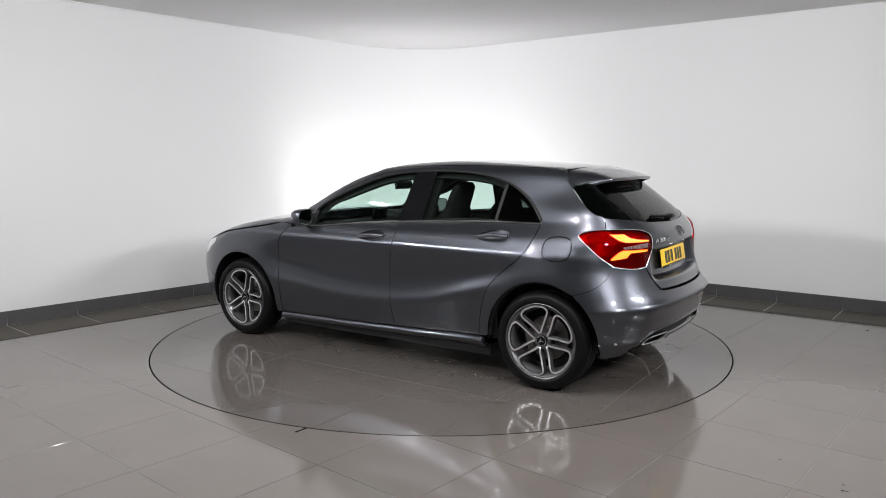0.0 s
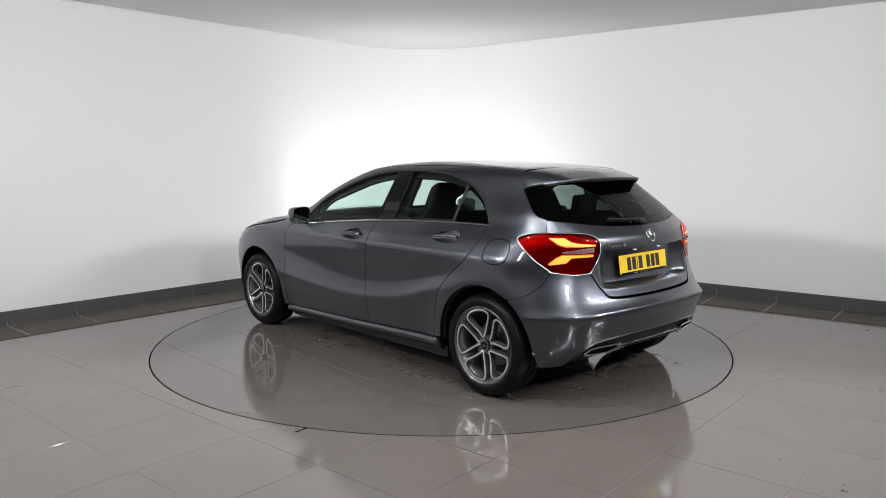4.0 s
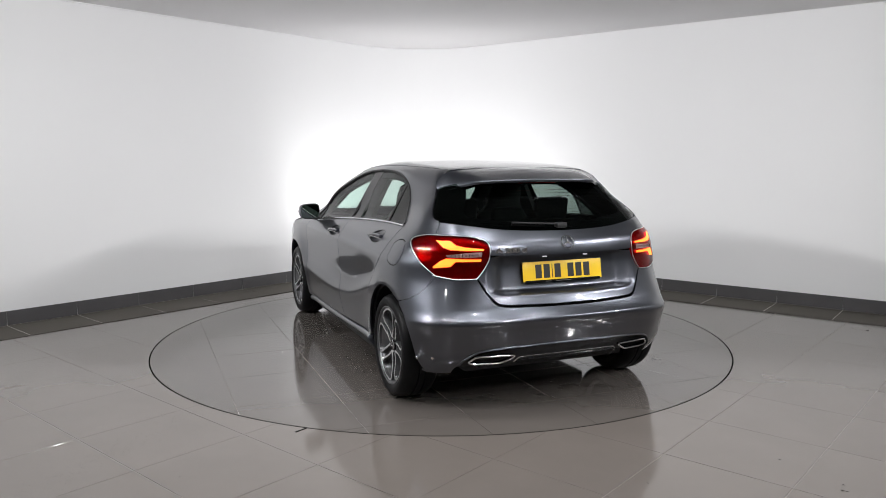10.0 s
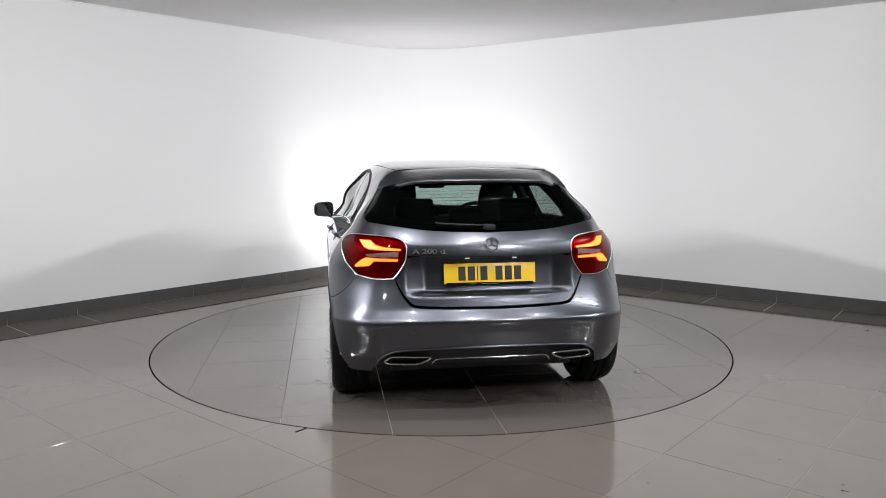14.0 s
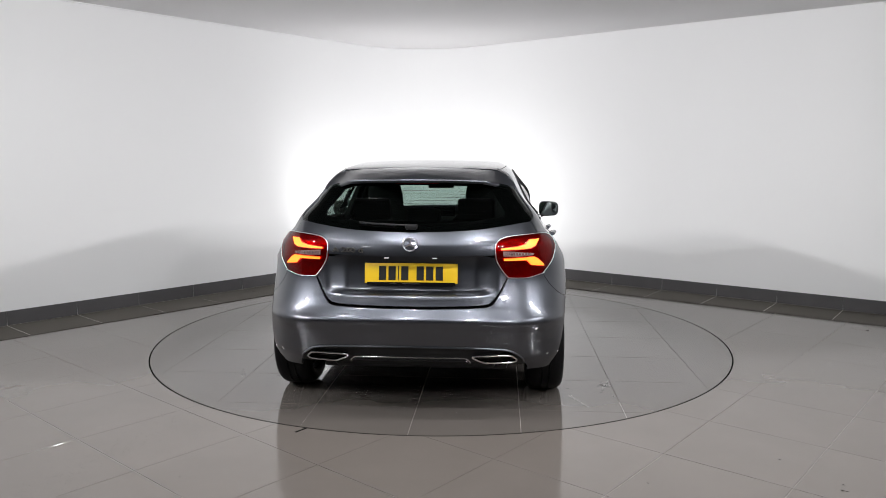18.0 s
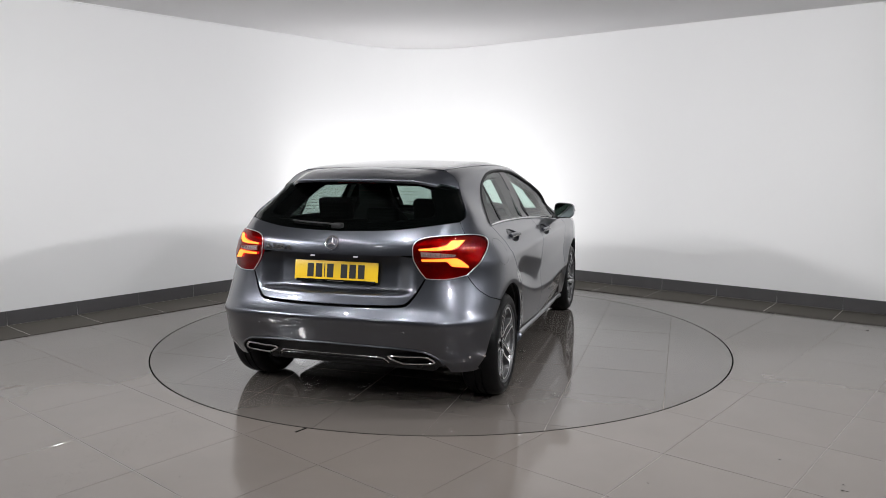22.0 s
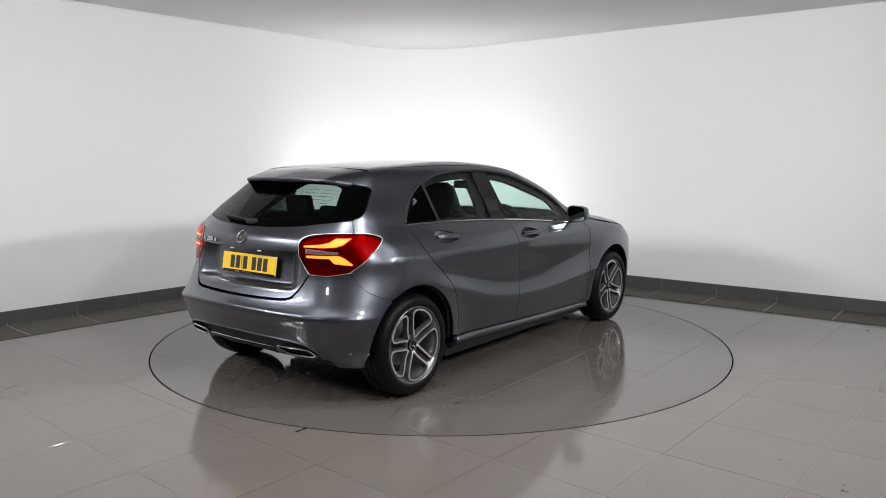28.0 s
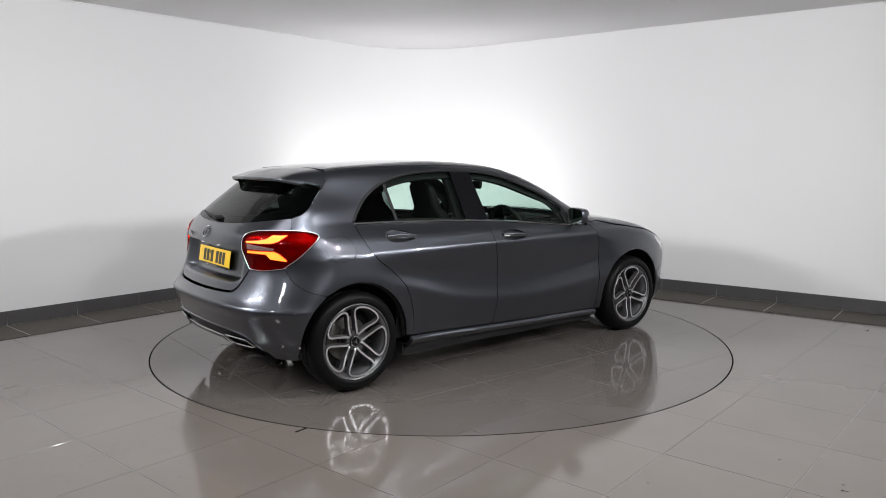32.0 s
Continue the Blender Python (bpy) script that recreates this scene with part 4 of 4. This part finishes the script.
half_line = smooth_path(strip, 4)
line = np.concatenate([half_line, (half_line * (-1, 1))[::-1][1:]])
P = project(line, "rear") + np.array((.002, 0, 0))
part("apron_strip", tube(P, .0042, 8), CHROME, car, "chrome strip along the rear apron")
P = P + np.array((-.006, 0, -.012))
part("apron_rib", tube(P[2:-2], .0035, 6), GLOSS, car)
half_line = smooth_path([(.64, .30), (.625, .335), (.578, .372), (.52, .391), (.38, .405), (.19, .412), (0, .415)], 5)
line = np.concatenate([half_line, (half_line * (-1, 1))[::-1][1:]])
P = project(line, "rear") + np.array((-.002, 0, 0))
part("apron_edge", tube(P, .006, 8), PAINT, car, "raised grey edge above the apron")
for sgn in (1, -1):
    for y, z in ((.84, .330), (.775, .338), (.45, .50)):
        P = project(np.array([(y, z)]), "rear")
        N = normal_of(P)[0] * np.array((1, sgn, 1))
        p = P[0] * np.array((1, sgn, 1))
        bm = lathe([(0, .0018), (.007, .0015), (.009, -.002)], 14)
        bmesh.ops.transform(bm, verts=bm.verts, matrix=Matrix.Translation(p) @ Vector(N).to_track_quat("Y", "Z").to_matrix().to_4x4())
        part("parking_sensor", bm, PAINT if y < .7 else CHROME, car)
cover = trace(("rear!", [(-.455, .540), (-.505, .540), (-.505, .510), (-.455, .510), (-.455, .540)]))
panel("towing_cover", cover, "rear", PAINT, car, "small square towing eye cover", lift=.0012, gap=0, depth=.003)

# heating wires of the rear window
for k in range(10):
    z = 1.105 + .018 * k
    P = project(np.array([(y, z - .10 * (abs(y) / .5) ** 2 * .1) for y in np.linspace(-.44, .44, 15)]), "rear")
    part("heating_wire", tube(P - normal_of(P) * .011, .0009, 4), BLACK, car)

# rear wiper
P = project(np.array([(.0, 1.058), (.10, 1.062), (.20, 1.066), (.30, 1.072)]), "rear")
N = normal_of(P)
part("wiper_arm", tube(smooth_path(P + N * .022, 4), .008, 8, flat=.6), BLACK, car, "black rear wiper arm")
part("wiper_blade", tube(smooth_path(P[1:] + N[1:] * .006, 4), .007, 6), RUBBER, car, "rubber wiper blade")
part("wiper_hub", box(.05, .065, .03, tuple(P[0] + N[0] * .012), .010), BLACK, car)

# door mirrors
for sgn in (1, -1):
    mr = new("door_mirror")
    mr.parent = car
    tagged(mr, "grey door mirror with black foot")
    mr.matrix_basis = pose(.625, sgn * .925, 1.008, 0, -3, 7 * sgn)
    bm = bmesh.new()
    prof = [(-.045, .96, 1.0), (-.030, 1.0, 1.03), (.0, .97, 1.0), (.030, .86, .90), (.055, .62, .68), (.068, .30, .36)]
    rings = []
    for x, sy, sz in prof:
        ring = []
        for k in range(24):
            a = 2 * math.pi * k / 24
            cy, cz = math.cos(a), math.sin(a)
            e = .55
            y = .086 * sy * math.copysign(abs(cy) ** e, cy)
            z = .064 * sz * math.copysign(abs(cz) ** e, cz)
            z *= 1 - .10 * y / .1
            ring.append(bm.verts.new((x, sgn * y, z)))
        rings.append(ring)
    for A, B in zip(rings, rings[1:]):
        for k in range(24):
            bm.faces.new((A[k], A[(k + 1) % 24], B[(k + 1) % 24], B[k]))
    bm.faces.new(rings[-1])
    part("mirror_shell", bm, PAINT, mr, "grey painted mirror shell", sharp=60)
    V = [(-.040, sgn * .077 * math.copysign(abs(math.cos(a)) ** .5, math.cos(a)), 0.057 * math.copysign(abs(math.sin(a)) ** .5, math.sin(a))) for a in np.linspace(0, 2 * math.pi, 33)[:-1]]
    W = [(-.046, p[1] * 1.06, p[2] * 1.08) for p in V]
    bm = bmesh.new()
    va, wa = [bm.verts.new(p) for p in V], [bm.verts.new(p) for p in W]
    for k in range(32):
        bm.faces.new((va[k], va[(k + 1) % 32], wa[(k + 1) % 32], wa[k]))
    part("mirror_bezel", bm, BLACK, mr, "black mirror bezel")
    mesh_ob("mirror_glass", [(x + .001, y, z) for x, y, z in V], [tuple(range(32)) if sgn < 0 else tuple(range(32))[::-1]], mat("mirror_silver", (.50, .56, .53), .02, metal=1, vary=0) if sgn > 0 else bpy.data.materials["mirror_silver"], mr, "silvered mirror glass")
    part("mirror_lamp", tube([(.022, sgn * .078, -.004), (.044, sgn * .060, -.004), (.058, sgn * .025, -.005)], .009, 8), CLEAR_LENS, mr, "clear indicator strip")
    part("mirror_foot", tube(smooth_path([(-.005, -sgn * .03, -.052), (-.02, -sgn * .075, -.066), (-.03, -sgn * .125, -.078)], 4), .024, 10, flat=.6), BLACK, mr, "black mirror foot")

# under the body: wheel housings, floor pan, cabin lining
for xw in (-1.35, 1.35):
    for sgn in (1, -1):
        bm = bmesh.new()
        ring_a, ring_b, ring_c = [], [], []
        for k in range(33):
            a = math.radians(-6 + 192 * k / 32)
            r = .392
            hx, hz = xw + r * math.cos(a), .318 + r * math.sin(a)
            hy = max(y for y in np.linspace(.56, .90, 69) if float(body(np.array((hx, y, hz)))) < -.022 or y < .57)
            ring_a.append(bm.verts.new((hx, sgn * hy, hz)))
            ring_b.append(bm.verts.new((hx, sgn * .56, hz)))
            ring_c.append(bm.verts.new((xw, sgn * .555, .318)))
        for k in range(32):
            bm.faces.new((ring_a[k], ring_a[k + 1], ring_b[k + 1], ring_b[k]))
            bm.faces.new((ring_b[k], ring_b[k + 1], ring_c[k]))
        part("wheel_housing", bm, BLACK, car, "black wheel arch lining")
part("floor_pan", box(1.9, 1.58, .09, (0, 0, .185), .02), BLACK, car, "black underbody")
# rear floor and silencer are sized to block light passing under the tail
part("rear_floor", box(.80, 1.10, .09, (-1.34, 0, .255), .03), BLACK, car)
part("front_floor", box(.90, 1.08, .08, (1.45, 0, .21), .03), BLACK, car)
part("silencer", box(.24, .96, .14, (-1.66, 0, .29), .05, 3), BLACK, car, "dark steel silencer under the tail")
part("rear_axle", tube([(-1.35, -.62, .29), (-1.35, .62, .29)], .04, 10), BLACK, car)


def lining(name, loop, chart, lift, **k):
    return [panel(name, loop, chart, DARK, car, "", lift=lift, depth=0, gap=-.01, spacing=.08, mirror=m, **k) for m in (False, True)]


lining("door_lining", trace(("side!", [(.95, .24), (-1.0, .26), (-1.0, .70), (-1.30, .95), (-1.29, 1.03), (-.6, 1.015), (.2, .965), (.80, .92), (.95, .9), (.95, .24)])), "side", -.075)
lining("pillar_lining", body_side, "tube", -.035)
panel("headlining", roof, "top", DARK, car, "", lift=-.04, depth=0, gap=-.01, spacing=.1)
panel("tailgate_lining", np.concatenate([tg, flip(tg)[::-1]]), "rear", DARK, car, "", lift=-.06, depth=0, gap=0, spacing=.08)
part("parcel_shelf", box(.55, 1.16, .02, (-1.52, 0, .985), .006), DARK, car, "black parcel shelf")
part("cabin_floor", box(2.3, 1.46, .02, (-.25, 0, .26)), DARK, car)
part("boot_wall", box(.03, 1.34, .62, (-1.72, 0, .63), .01), DARK, car)
part("bulkhead", box(.03, 1.44, .68, (.98, 0, .58), .01), DARK, car)


def inset(loop, chart, d):
    return project(shrink(on_chart(loop, chart), d), chart)


window_line = trace(("side", DLO), ("side!", [(-1.285, 1.046), (-.623, 1.03), (.2, .978), (.68, .945)]))
for m in (False, True):
    panel("window_frame", window_line, "side", DARK, car, "", holes=[inset(window_line, "side", .020)], lift=-.040, depth=.02, gap=-.012, mirror=m)
    panel("pillar_trim", trace(("side!", [(-.155, .98), (-.185, 1.34), (-.41, 1.345), (-.40, 1.02), (-.155, .98)])), "side", DARK, car, "", lift=-.055, depth=.03, gap=0, mirror=m)
back_line = np.concatenate([gl_half, flip(gl_half)[::-1]])
hole = on_chart(back_line, "rear") * np.array((.76, .78)) + np.array((0, .22 * 1.262))
panel("rear_frame", back_line, "rear", FRIT, car, "black printed border of the rear window", holes=[project(hole, "rear")], lift=-.013, depth=.004, gap=.002)
screen = np.concatenate([screen_half, flip(screen_half)[::-1]])
panel("windscreen_frame", screen, "top", GLOSS, car, "", holes=[project(on_chart(screen, "top") * np.array((.86, .90)) + np.array((.076, 0)), "top")], lift=-.012, depth=.004, gap=-.004)


# cabin
def rounded(sx, sy, sz, at, rot=(0, 0, 0), bevel=.04):
    bm = box(sx, sy, sz, (0, 0, 0), bevel, 4)
    bmesh.ops.transform(bm, verts=bm.verts, matrix=pose(*at, *rot))
    return bm


def seat_back(y, x, wide, z0, z1, lean):
    """A back rest that narrows towards a built-in head rest."""
    bm = bmesh.new()
    rings = []
    prof = [(0, .92, .10), (.10, 1.0, .115), (.45, 1.0, .11), (.62, .93, .10), (.70, .72, .09), (.76, .55, .085), (.88, .53, .08), (.96, .48, .075), (1.0, .30, .045)]
    for u, w, d in prof:
        z = z0 + (z1 - z0) * u
        xc = x - lean * u
        ring = []
        for k in range(20):
            a = 2 * math.pi * k / 20
            ca, sa = math.cos(a), math.sin(a)
            ring.append(bm.verts.new((xc + d / 2 * math.copysign(abs(ca) ** .6, ca), y + wide / 2 * w * math.copysign(abs(sa) ** .45, sa), z)))
        rings.append(ring)
    for A, B in zip(rings, rings[1:]):
        for k in range(20):
            bm.faces.new((A[k], A[(k + 1) % 20], B[(k + 1) % 20], B[k]))
    bm.faces.new(rings[0])
    bm.faces.new(rings[-1])
    return bm


for sy in (1, -1):
    st = new("front_seat")
    st.parent = car
    tagged(st, "black front seat with built-in head rest")
    part("cushion", rounded(.50, .50, .16, (.10, sy * .37, .50), (0, -8, 0), .06), FABRIC, st)
    part("backrest", seat_back(sy * .37, -.20, .50, .52, 1.275, .29), FABRIC, st)
    part("head_rest", rounded(.07, .24, .15, (-1.19, sy * .34, 1.115), (0, -10, 0), .03), FABRIC, car, "black rear head rest")
part("head_rest", rounded(.06, .22, .10, (-1.19, 0, 1.075), (0, -10, 0), .03), FABRIC, car, "black rear head rest")
part("rear_bench", rounded(.48, 1.28, .18, (-.82, 0, .50), (0, -6, 0), .06), FABRIC, car, "black rear seat cushion")
part("rear_backrest", rounded(.13, 1.24, .56, (-1.12, 0, .77), (0, -18, 0), .05), FABRIC, car, "black rear seat back")
part("dashboard", rounded(.46, 1.40, .26, (.78, 0, .80), (0, 4, 0), .09), DARK, car, "black dashboard")
part("instrument_cowl", rounded(.20, .36, .12, (.62, -.37, .925), (0, -12, 0), .05), DARK, car)
part("display_screen", rounded(.015, .19, .12, (.60, .0, .965), (0, -14, 0), .006), GLOSS, car, "black free-standing display")
part("centre_console", rounded(.90, .24, .20, (.15, 0, .50), (0, 6, 0), .05), DARK, car)
ring = [(0, .18 * math.cos(a), .18 * math.sin(a)) for a in np.linspace(0, 2 * math.pi, 33)[:-1]]
sw = new("steering_wheel")
sw.parent = car
tagged(sw, "black steering wheel")
sw.matrix_basis = pose(.40, -.37, .90, 0, -24, 0)
part("wheel_rim", tube(ring, .017, 10, closed=True, up=(1, 0, 0)), DARK, sw)
part("wheel_boss", rounded(.06, .15, .11, (.015, 0, -.01), bevel=.025), DARK, sw)
for a in (0, 180, 270):
    ca, sa = math.cos(radians(a)), math.sin(radians(a))
    part("wheel_spoke", tube([(.01, .05 * ca, .05 * sa), (.0, .172 * ca, .172 * sa)], .014, 8, flat=.6), GLOSS, sw)
part("column", tube([(.05, 0, -.01), (.30, 0, -.14)], .04, 10), DARK, sw)
part("inner_mirror", rounded(.03, .22, .065, (.34, .01, 1.228), (0, 14, 0), .014), BLACK, car, "black inner mirror")
part("mirror_stem", tube([(.35, 0, 1.24), (.375, 0, 1.285)], .015, 8), BLACK, car)
for sy in (1, -1):
    part("sun_visor", rounded(.14, .38, .02, (.13, sy * .32, 1.345), (0, 22, 0), .008), DARK, car)

# ---- water dripped on the turntable, scuffs on the wall ----
def drops(spots):
    V, F = [], []
    for x, y, spread, n, big in spots:
        for _ in range(n):
            cx, cy = x + rnd.gauss(0, spread), y + rnd.gauss(0, spread * .55)
            s = big * rnd.uniform(.18, .62)
            k, m, a0 = len(V), 12, rnd.uniform(0, 6.3)
            e = rnd.uniform(.3, .9)
            wob = [rnd.uniform(.75, 1.15) for _ in range(m)]
            for rr, h in ((1.0, .0004), (.8, .0006 + .16 * s), (.4, .0006 + .26 * s)):
                for i in range(m):
                    t = 2 * math.pi * i / m
                    px, py = s * rr * wob[i] * math.cos(t), s * e * rr * wob[i] * math.sin(t)
                    V.append((cx + px * math.cos(a0) - py * math.sin(a0), cy + px * math.sin(a0) + py * math.cos(a0), h))
            V.append((cx, cy, .0006 + .29 * s))
            for r in range(2):
                F += [(k + r * m + i, k + r * m + (i + 1) % m, k + (r + 1) * m + (i + 1) % m, k + (r + 1) * m + i) for i in range(m)]
            F += [(k + 2 * m + i, k + 2 * m + (i + 1) % m, k + 3 * m) for i in range(m)]
    return V, F


SPOTS = ((.99, .55), (1.02, .35), (.61, .72), (.41, .87), (.21, .78), (-.16, .78), (-.38, .74), (-.47, .64), (-.67, .90), (-.81, .86), (-.94, .83), (-.43, .92), (-.76, .89),
         (-1.23, .96), (-1.48, .02), (-1.53, -.18), (-1.72, .02), (-1.67, .35), (-1.75, -.67), (-1.52, -.72), (-.86, -.68), (-1.32, -1.13), (-1.61, .37), (.59, .77), (-1.51, .77),
         (.30, .55), (-.10, .60), (.75, .60), (-1.10, -.86), (-.45, -.75))
V, F = drops([(x, y, .05, 5, .046) for x, y in SPOTS] + [(x, y, .12, 12, .018) for x, y in SPOTS])
wet = mesh_ob("water_drops", V, F, WATER, turntable, "clear water drops on the tiles", smooth=True)
wet["kind"] = "stuff"
# wet films
V, F = [], []
for x, y, lx, ly, a in ((.62, .48, .34, .10, .25), (.30, .40, .25, .07, .2), (-1.05, .74, .12, .05, .5), (-1.62, -.35, .16, .05, .9), (.85, .25, .22, .09, -.2), (-1.21, 1.25, .10, .012, .35), (-1.26, -1.17, .10, .012, -.3), (-1.6, -.95, .12, .010, .4)):
    k, m = len(V), 28
    for i in range(m):
        t = 2 * math.pi * i / m
        w = 1 + .25 * math.sin(3 * t + x * 9) + .15 * math.sin(7 * t + y * 5)
        px, py = lx * w * math.cos(t), ly * w * math.sin(t)
        V.append((x + px * math.cos(a) - py * math.sin(a), y + px * math.sin(a) + py * math.cos(a), .0006))
    V.append((x, y, .0009))
    F += [(k + i, k + (i + 1) % m, k + m) for i in range(m)]
ob = mesh_ob("wet_film", V, F, WET, turntable, "thin wet patches on the tiles", smooth=True)
ob["kind"] = "stuff"

V, F = [], []
wl_dir = np.array((math.cos(L_DIR), math.sin(L_DIR)))
for k in range(60):
    u = rnd.random()
    s = 1.17 * u + rnd.gauss(0, .02)
    z = .600 + .018 * u + rnd.gauss(0, .006 + .012 * (u < .1))
    p = np.array((-2.885, 1.432)) + wl_dir * s + nl * .0015
    lx, lz = rnd.uniform(.01, .05), rnd.uniform(.0008, .0028)
    n0 = len(V)
    for i in range(6):
        t = 2 * math.pi * i / 6
        q = p + wl_dir * lx * math.cos(t)
        V.append((*q, z + lz * math.sin(t) + .05 * lx * math.cos(t)))
    F.append(tuple(range(n0, n0 + 6))[::-1])
mesh_ob("wall_scuff", V, F, SCUFF, bpy.data.objects["wall_left"], "faint brown scuff marks on the white paint")


# ---- wheels ----
def build_wheel(name):
    w = new(name)
    w.parent = car
    tyre = [(.222, -.085), (.235, -.106), (.262, -.113), (.285, -.108), (.304, -.092), (.3130, -.070), (.3155, -.045), (.3155, -.026), (.309, -.024), (.309, -.019), (.3160, -.017),
            (.3163, .017), (.309, .019), (.309, .024), (.3155, .026), (.3155, .045), (.3130, .070), (.304, .092), (.290, .106), (.272, .1120), (.266, .1110), (.262, .1130), (.249, .108), (.239, .102), (.226, .085)]
    part("tyre", lathe(tyre, 72), RUBBER, w, "black low-profile rubber tyre", sharp=50)
    part("rim", lathe([(.215, -.09), (.205, -.07), (.197, -.03), (.198, .03), (.208, .075), (.219, .088), (.228, .096), (.237, .103), (.239, .098), (.228, .085)], 72), BARREL, w, "silver alloy wheel rim")
    part("rim_lip", lathe([(.2265, .093), (.2305, .1030), (.2365, .1065), (.2410, .104)], 72), ALLOY_DARK, w, "machined rim lip")
    part("brake_disc", lathe([(.0, .0), (.07, .0), (.075, -.02), (.140, -.02), (.142, -.032), (.02, -.04)], 48), IRON, w, "iron brake disc")
    part("wheel_backing", lathe([(.0, -.05), (.18, -.05), (.2, -.06)], 32), DARK, w)
    cal = box(.05, .05, .15, (.125, -.02, .0), .012)
    part("brake_caliper", cal, IRON, w)
    pts = [(.046, -.10), (.075, -.27), (.105, -.37), (.14, -.44), (.178, -.485), (.205, -.45), (.2185, -.28), (.2215, 0)]
    pts = pts + [(r, -a) for r, a in pts[-2::-1]]
    path = smooth_path([(r * math.cos(a), r * math.sin(a)) for r, a in pts], 4)
    m = len(path)
    for k in range(5):
        bm = bmesh.new()
        rings = []
        rot = math.radians(90 + 72 * k)
        for i, (px, py) in enumerate(path):
            a, b = path[max(i - 1, 0)], path[min(i + 1, m - 1)]
            t = (b - a) / np.linalg.norm(b - a)
            nrm = np.array((-t[1], t[0]))
            r = math.hypot(px, py)
            wd = .0074 + .002 * max(0, 1 - r / .13)
            face = .079 + .018 * step(r, .08, .21) - .012 * step(.06 - r, 0, .03)
            ring = []
            for off, h in ((-wd * 1.35, face - .035), (-wd, face - .004), (-wd * .8, face), (wd * .8, face), (wd, face - .004), (wd * 1.35, face - .035)):
                x, y = px + nrm[0] * off, py + nrm[1] * off
                ring.append(bm.verts.new((x * math.cos(rot) - y * math.sin(rot), h, x * math.sin(rot) + y * math.cos(rot))))
            rings.append(ring)
        for A, B in zip(rings, rings[1:]):
            for j in range(6):
                f = bm.faces.new((A[j], A[(j + 1) % 6], B[(j + 1) % 6], B[j]))
                f.material_index = 0 if j in (2,) else 1
        bm.faces.new(rings[0])
        bm.faces.new(rings[-1][::-1])
        part("twin_spoke", bm, [ALLOY, ALLOY_DARK], w, "machined twin spoke", sharp=25)
    part("hub", lathe([(.0, .068), (.058, .068), (.062, .06), (.064, .02), (.0, .02)], 32), ALLOY_DARK, w)
    cap = part("hub_cap", lathe([(.0, .086), (.028, .085), (.033, .080), (.034, .066)], 32), GLOSS, w, "black hub cap")
    part("cap_ring", lathe([(.0285, .0855), (.0315, .0845), (.0335, .0815)], 32), CHROME, w)
    bm = bmesh.new()
    for k in range(3):
        a = math.radians(90 + 120 * k)
        q = [(math.cos(a) * .026, math.sin(a) * .026), (math.cos(a + 1.05) * .005, math.sin(a + 1.05) * .005), (math.cos(a - 1.05) * .005, math.sin(a - 1.05) * .005)]
        vs = [bm.verts.new((x, .0868, z)) for x, z in q] + [bm.verts.new((0, .0885, 0))]
        bm.faces.new((vs[0], vs[1], vs[3]))
        bm.faces.new((vs[0], vs[3], vs[2]))
    part("cap_emblem", bm, CHROME, w, smooth=False)
    for k in range(5):
        a = math.radians(54 + 72 * k)
        bm = lathe([(.0, .066), (.008, .066), (.0095, .060), (.0095, .04)], 10)
        bmesh.ops.translate(bm, verts=bm.verts, vec=(.048 * math.cos(a), .006, .048 * math.sin(a)))
        part("wheel_bolt", bm, ALLOY_DARK, w)
    return w


wheel = build_wheel("wheel")
tagged(wheel, "five twin-spoke alloy wheel with black tyre")
wheel.matrix_basis = pose(-1.35, .776, .316, 0, 15, 0)
for x, sy, spin in ((1.35, 1, 15), (-1.35, -1, -25), (1.35, -1, -2)):
    copy_thing(wheel, pose(x, sy * .776, .316, 0, 0, 0 if sy > 0 else 180) @ pose(0, 0, 0, 0, spin, 0))


def motions():
    rows = []
    for i in range(33):
        a = TURN[0] + TURN[1] * i
        m = pose(0, 0, 0, 0, 0, a)
        rows.append((i, m @ Matrix.Translation((*OFF, 0))))
    walk(car, rows)
    walk(turntable, [(i, pose(0, 0, 0, 0, 0, TURN[0] + TURN[1] * i)) for i in range(33)])


motions()
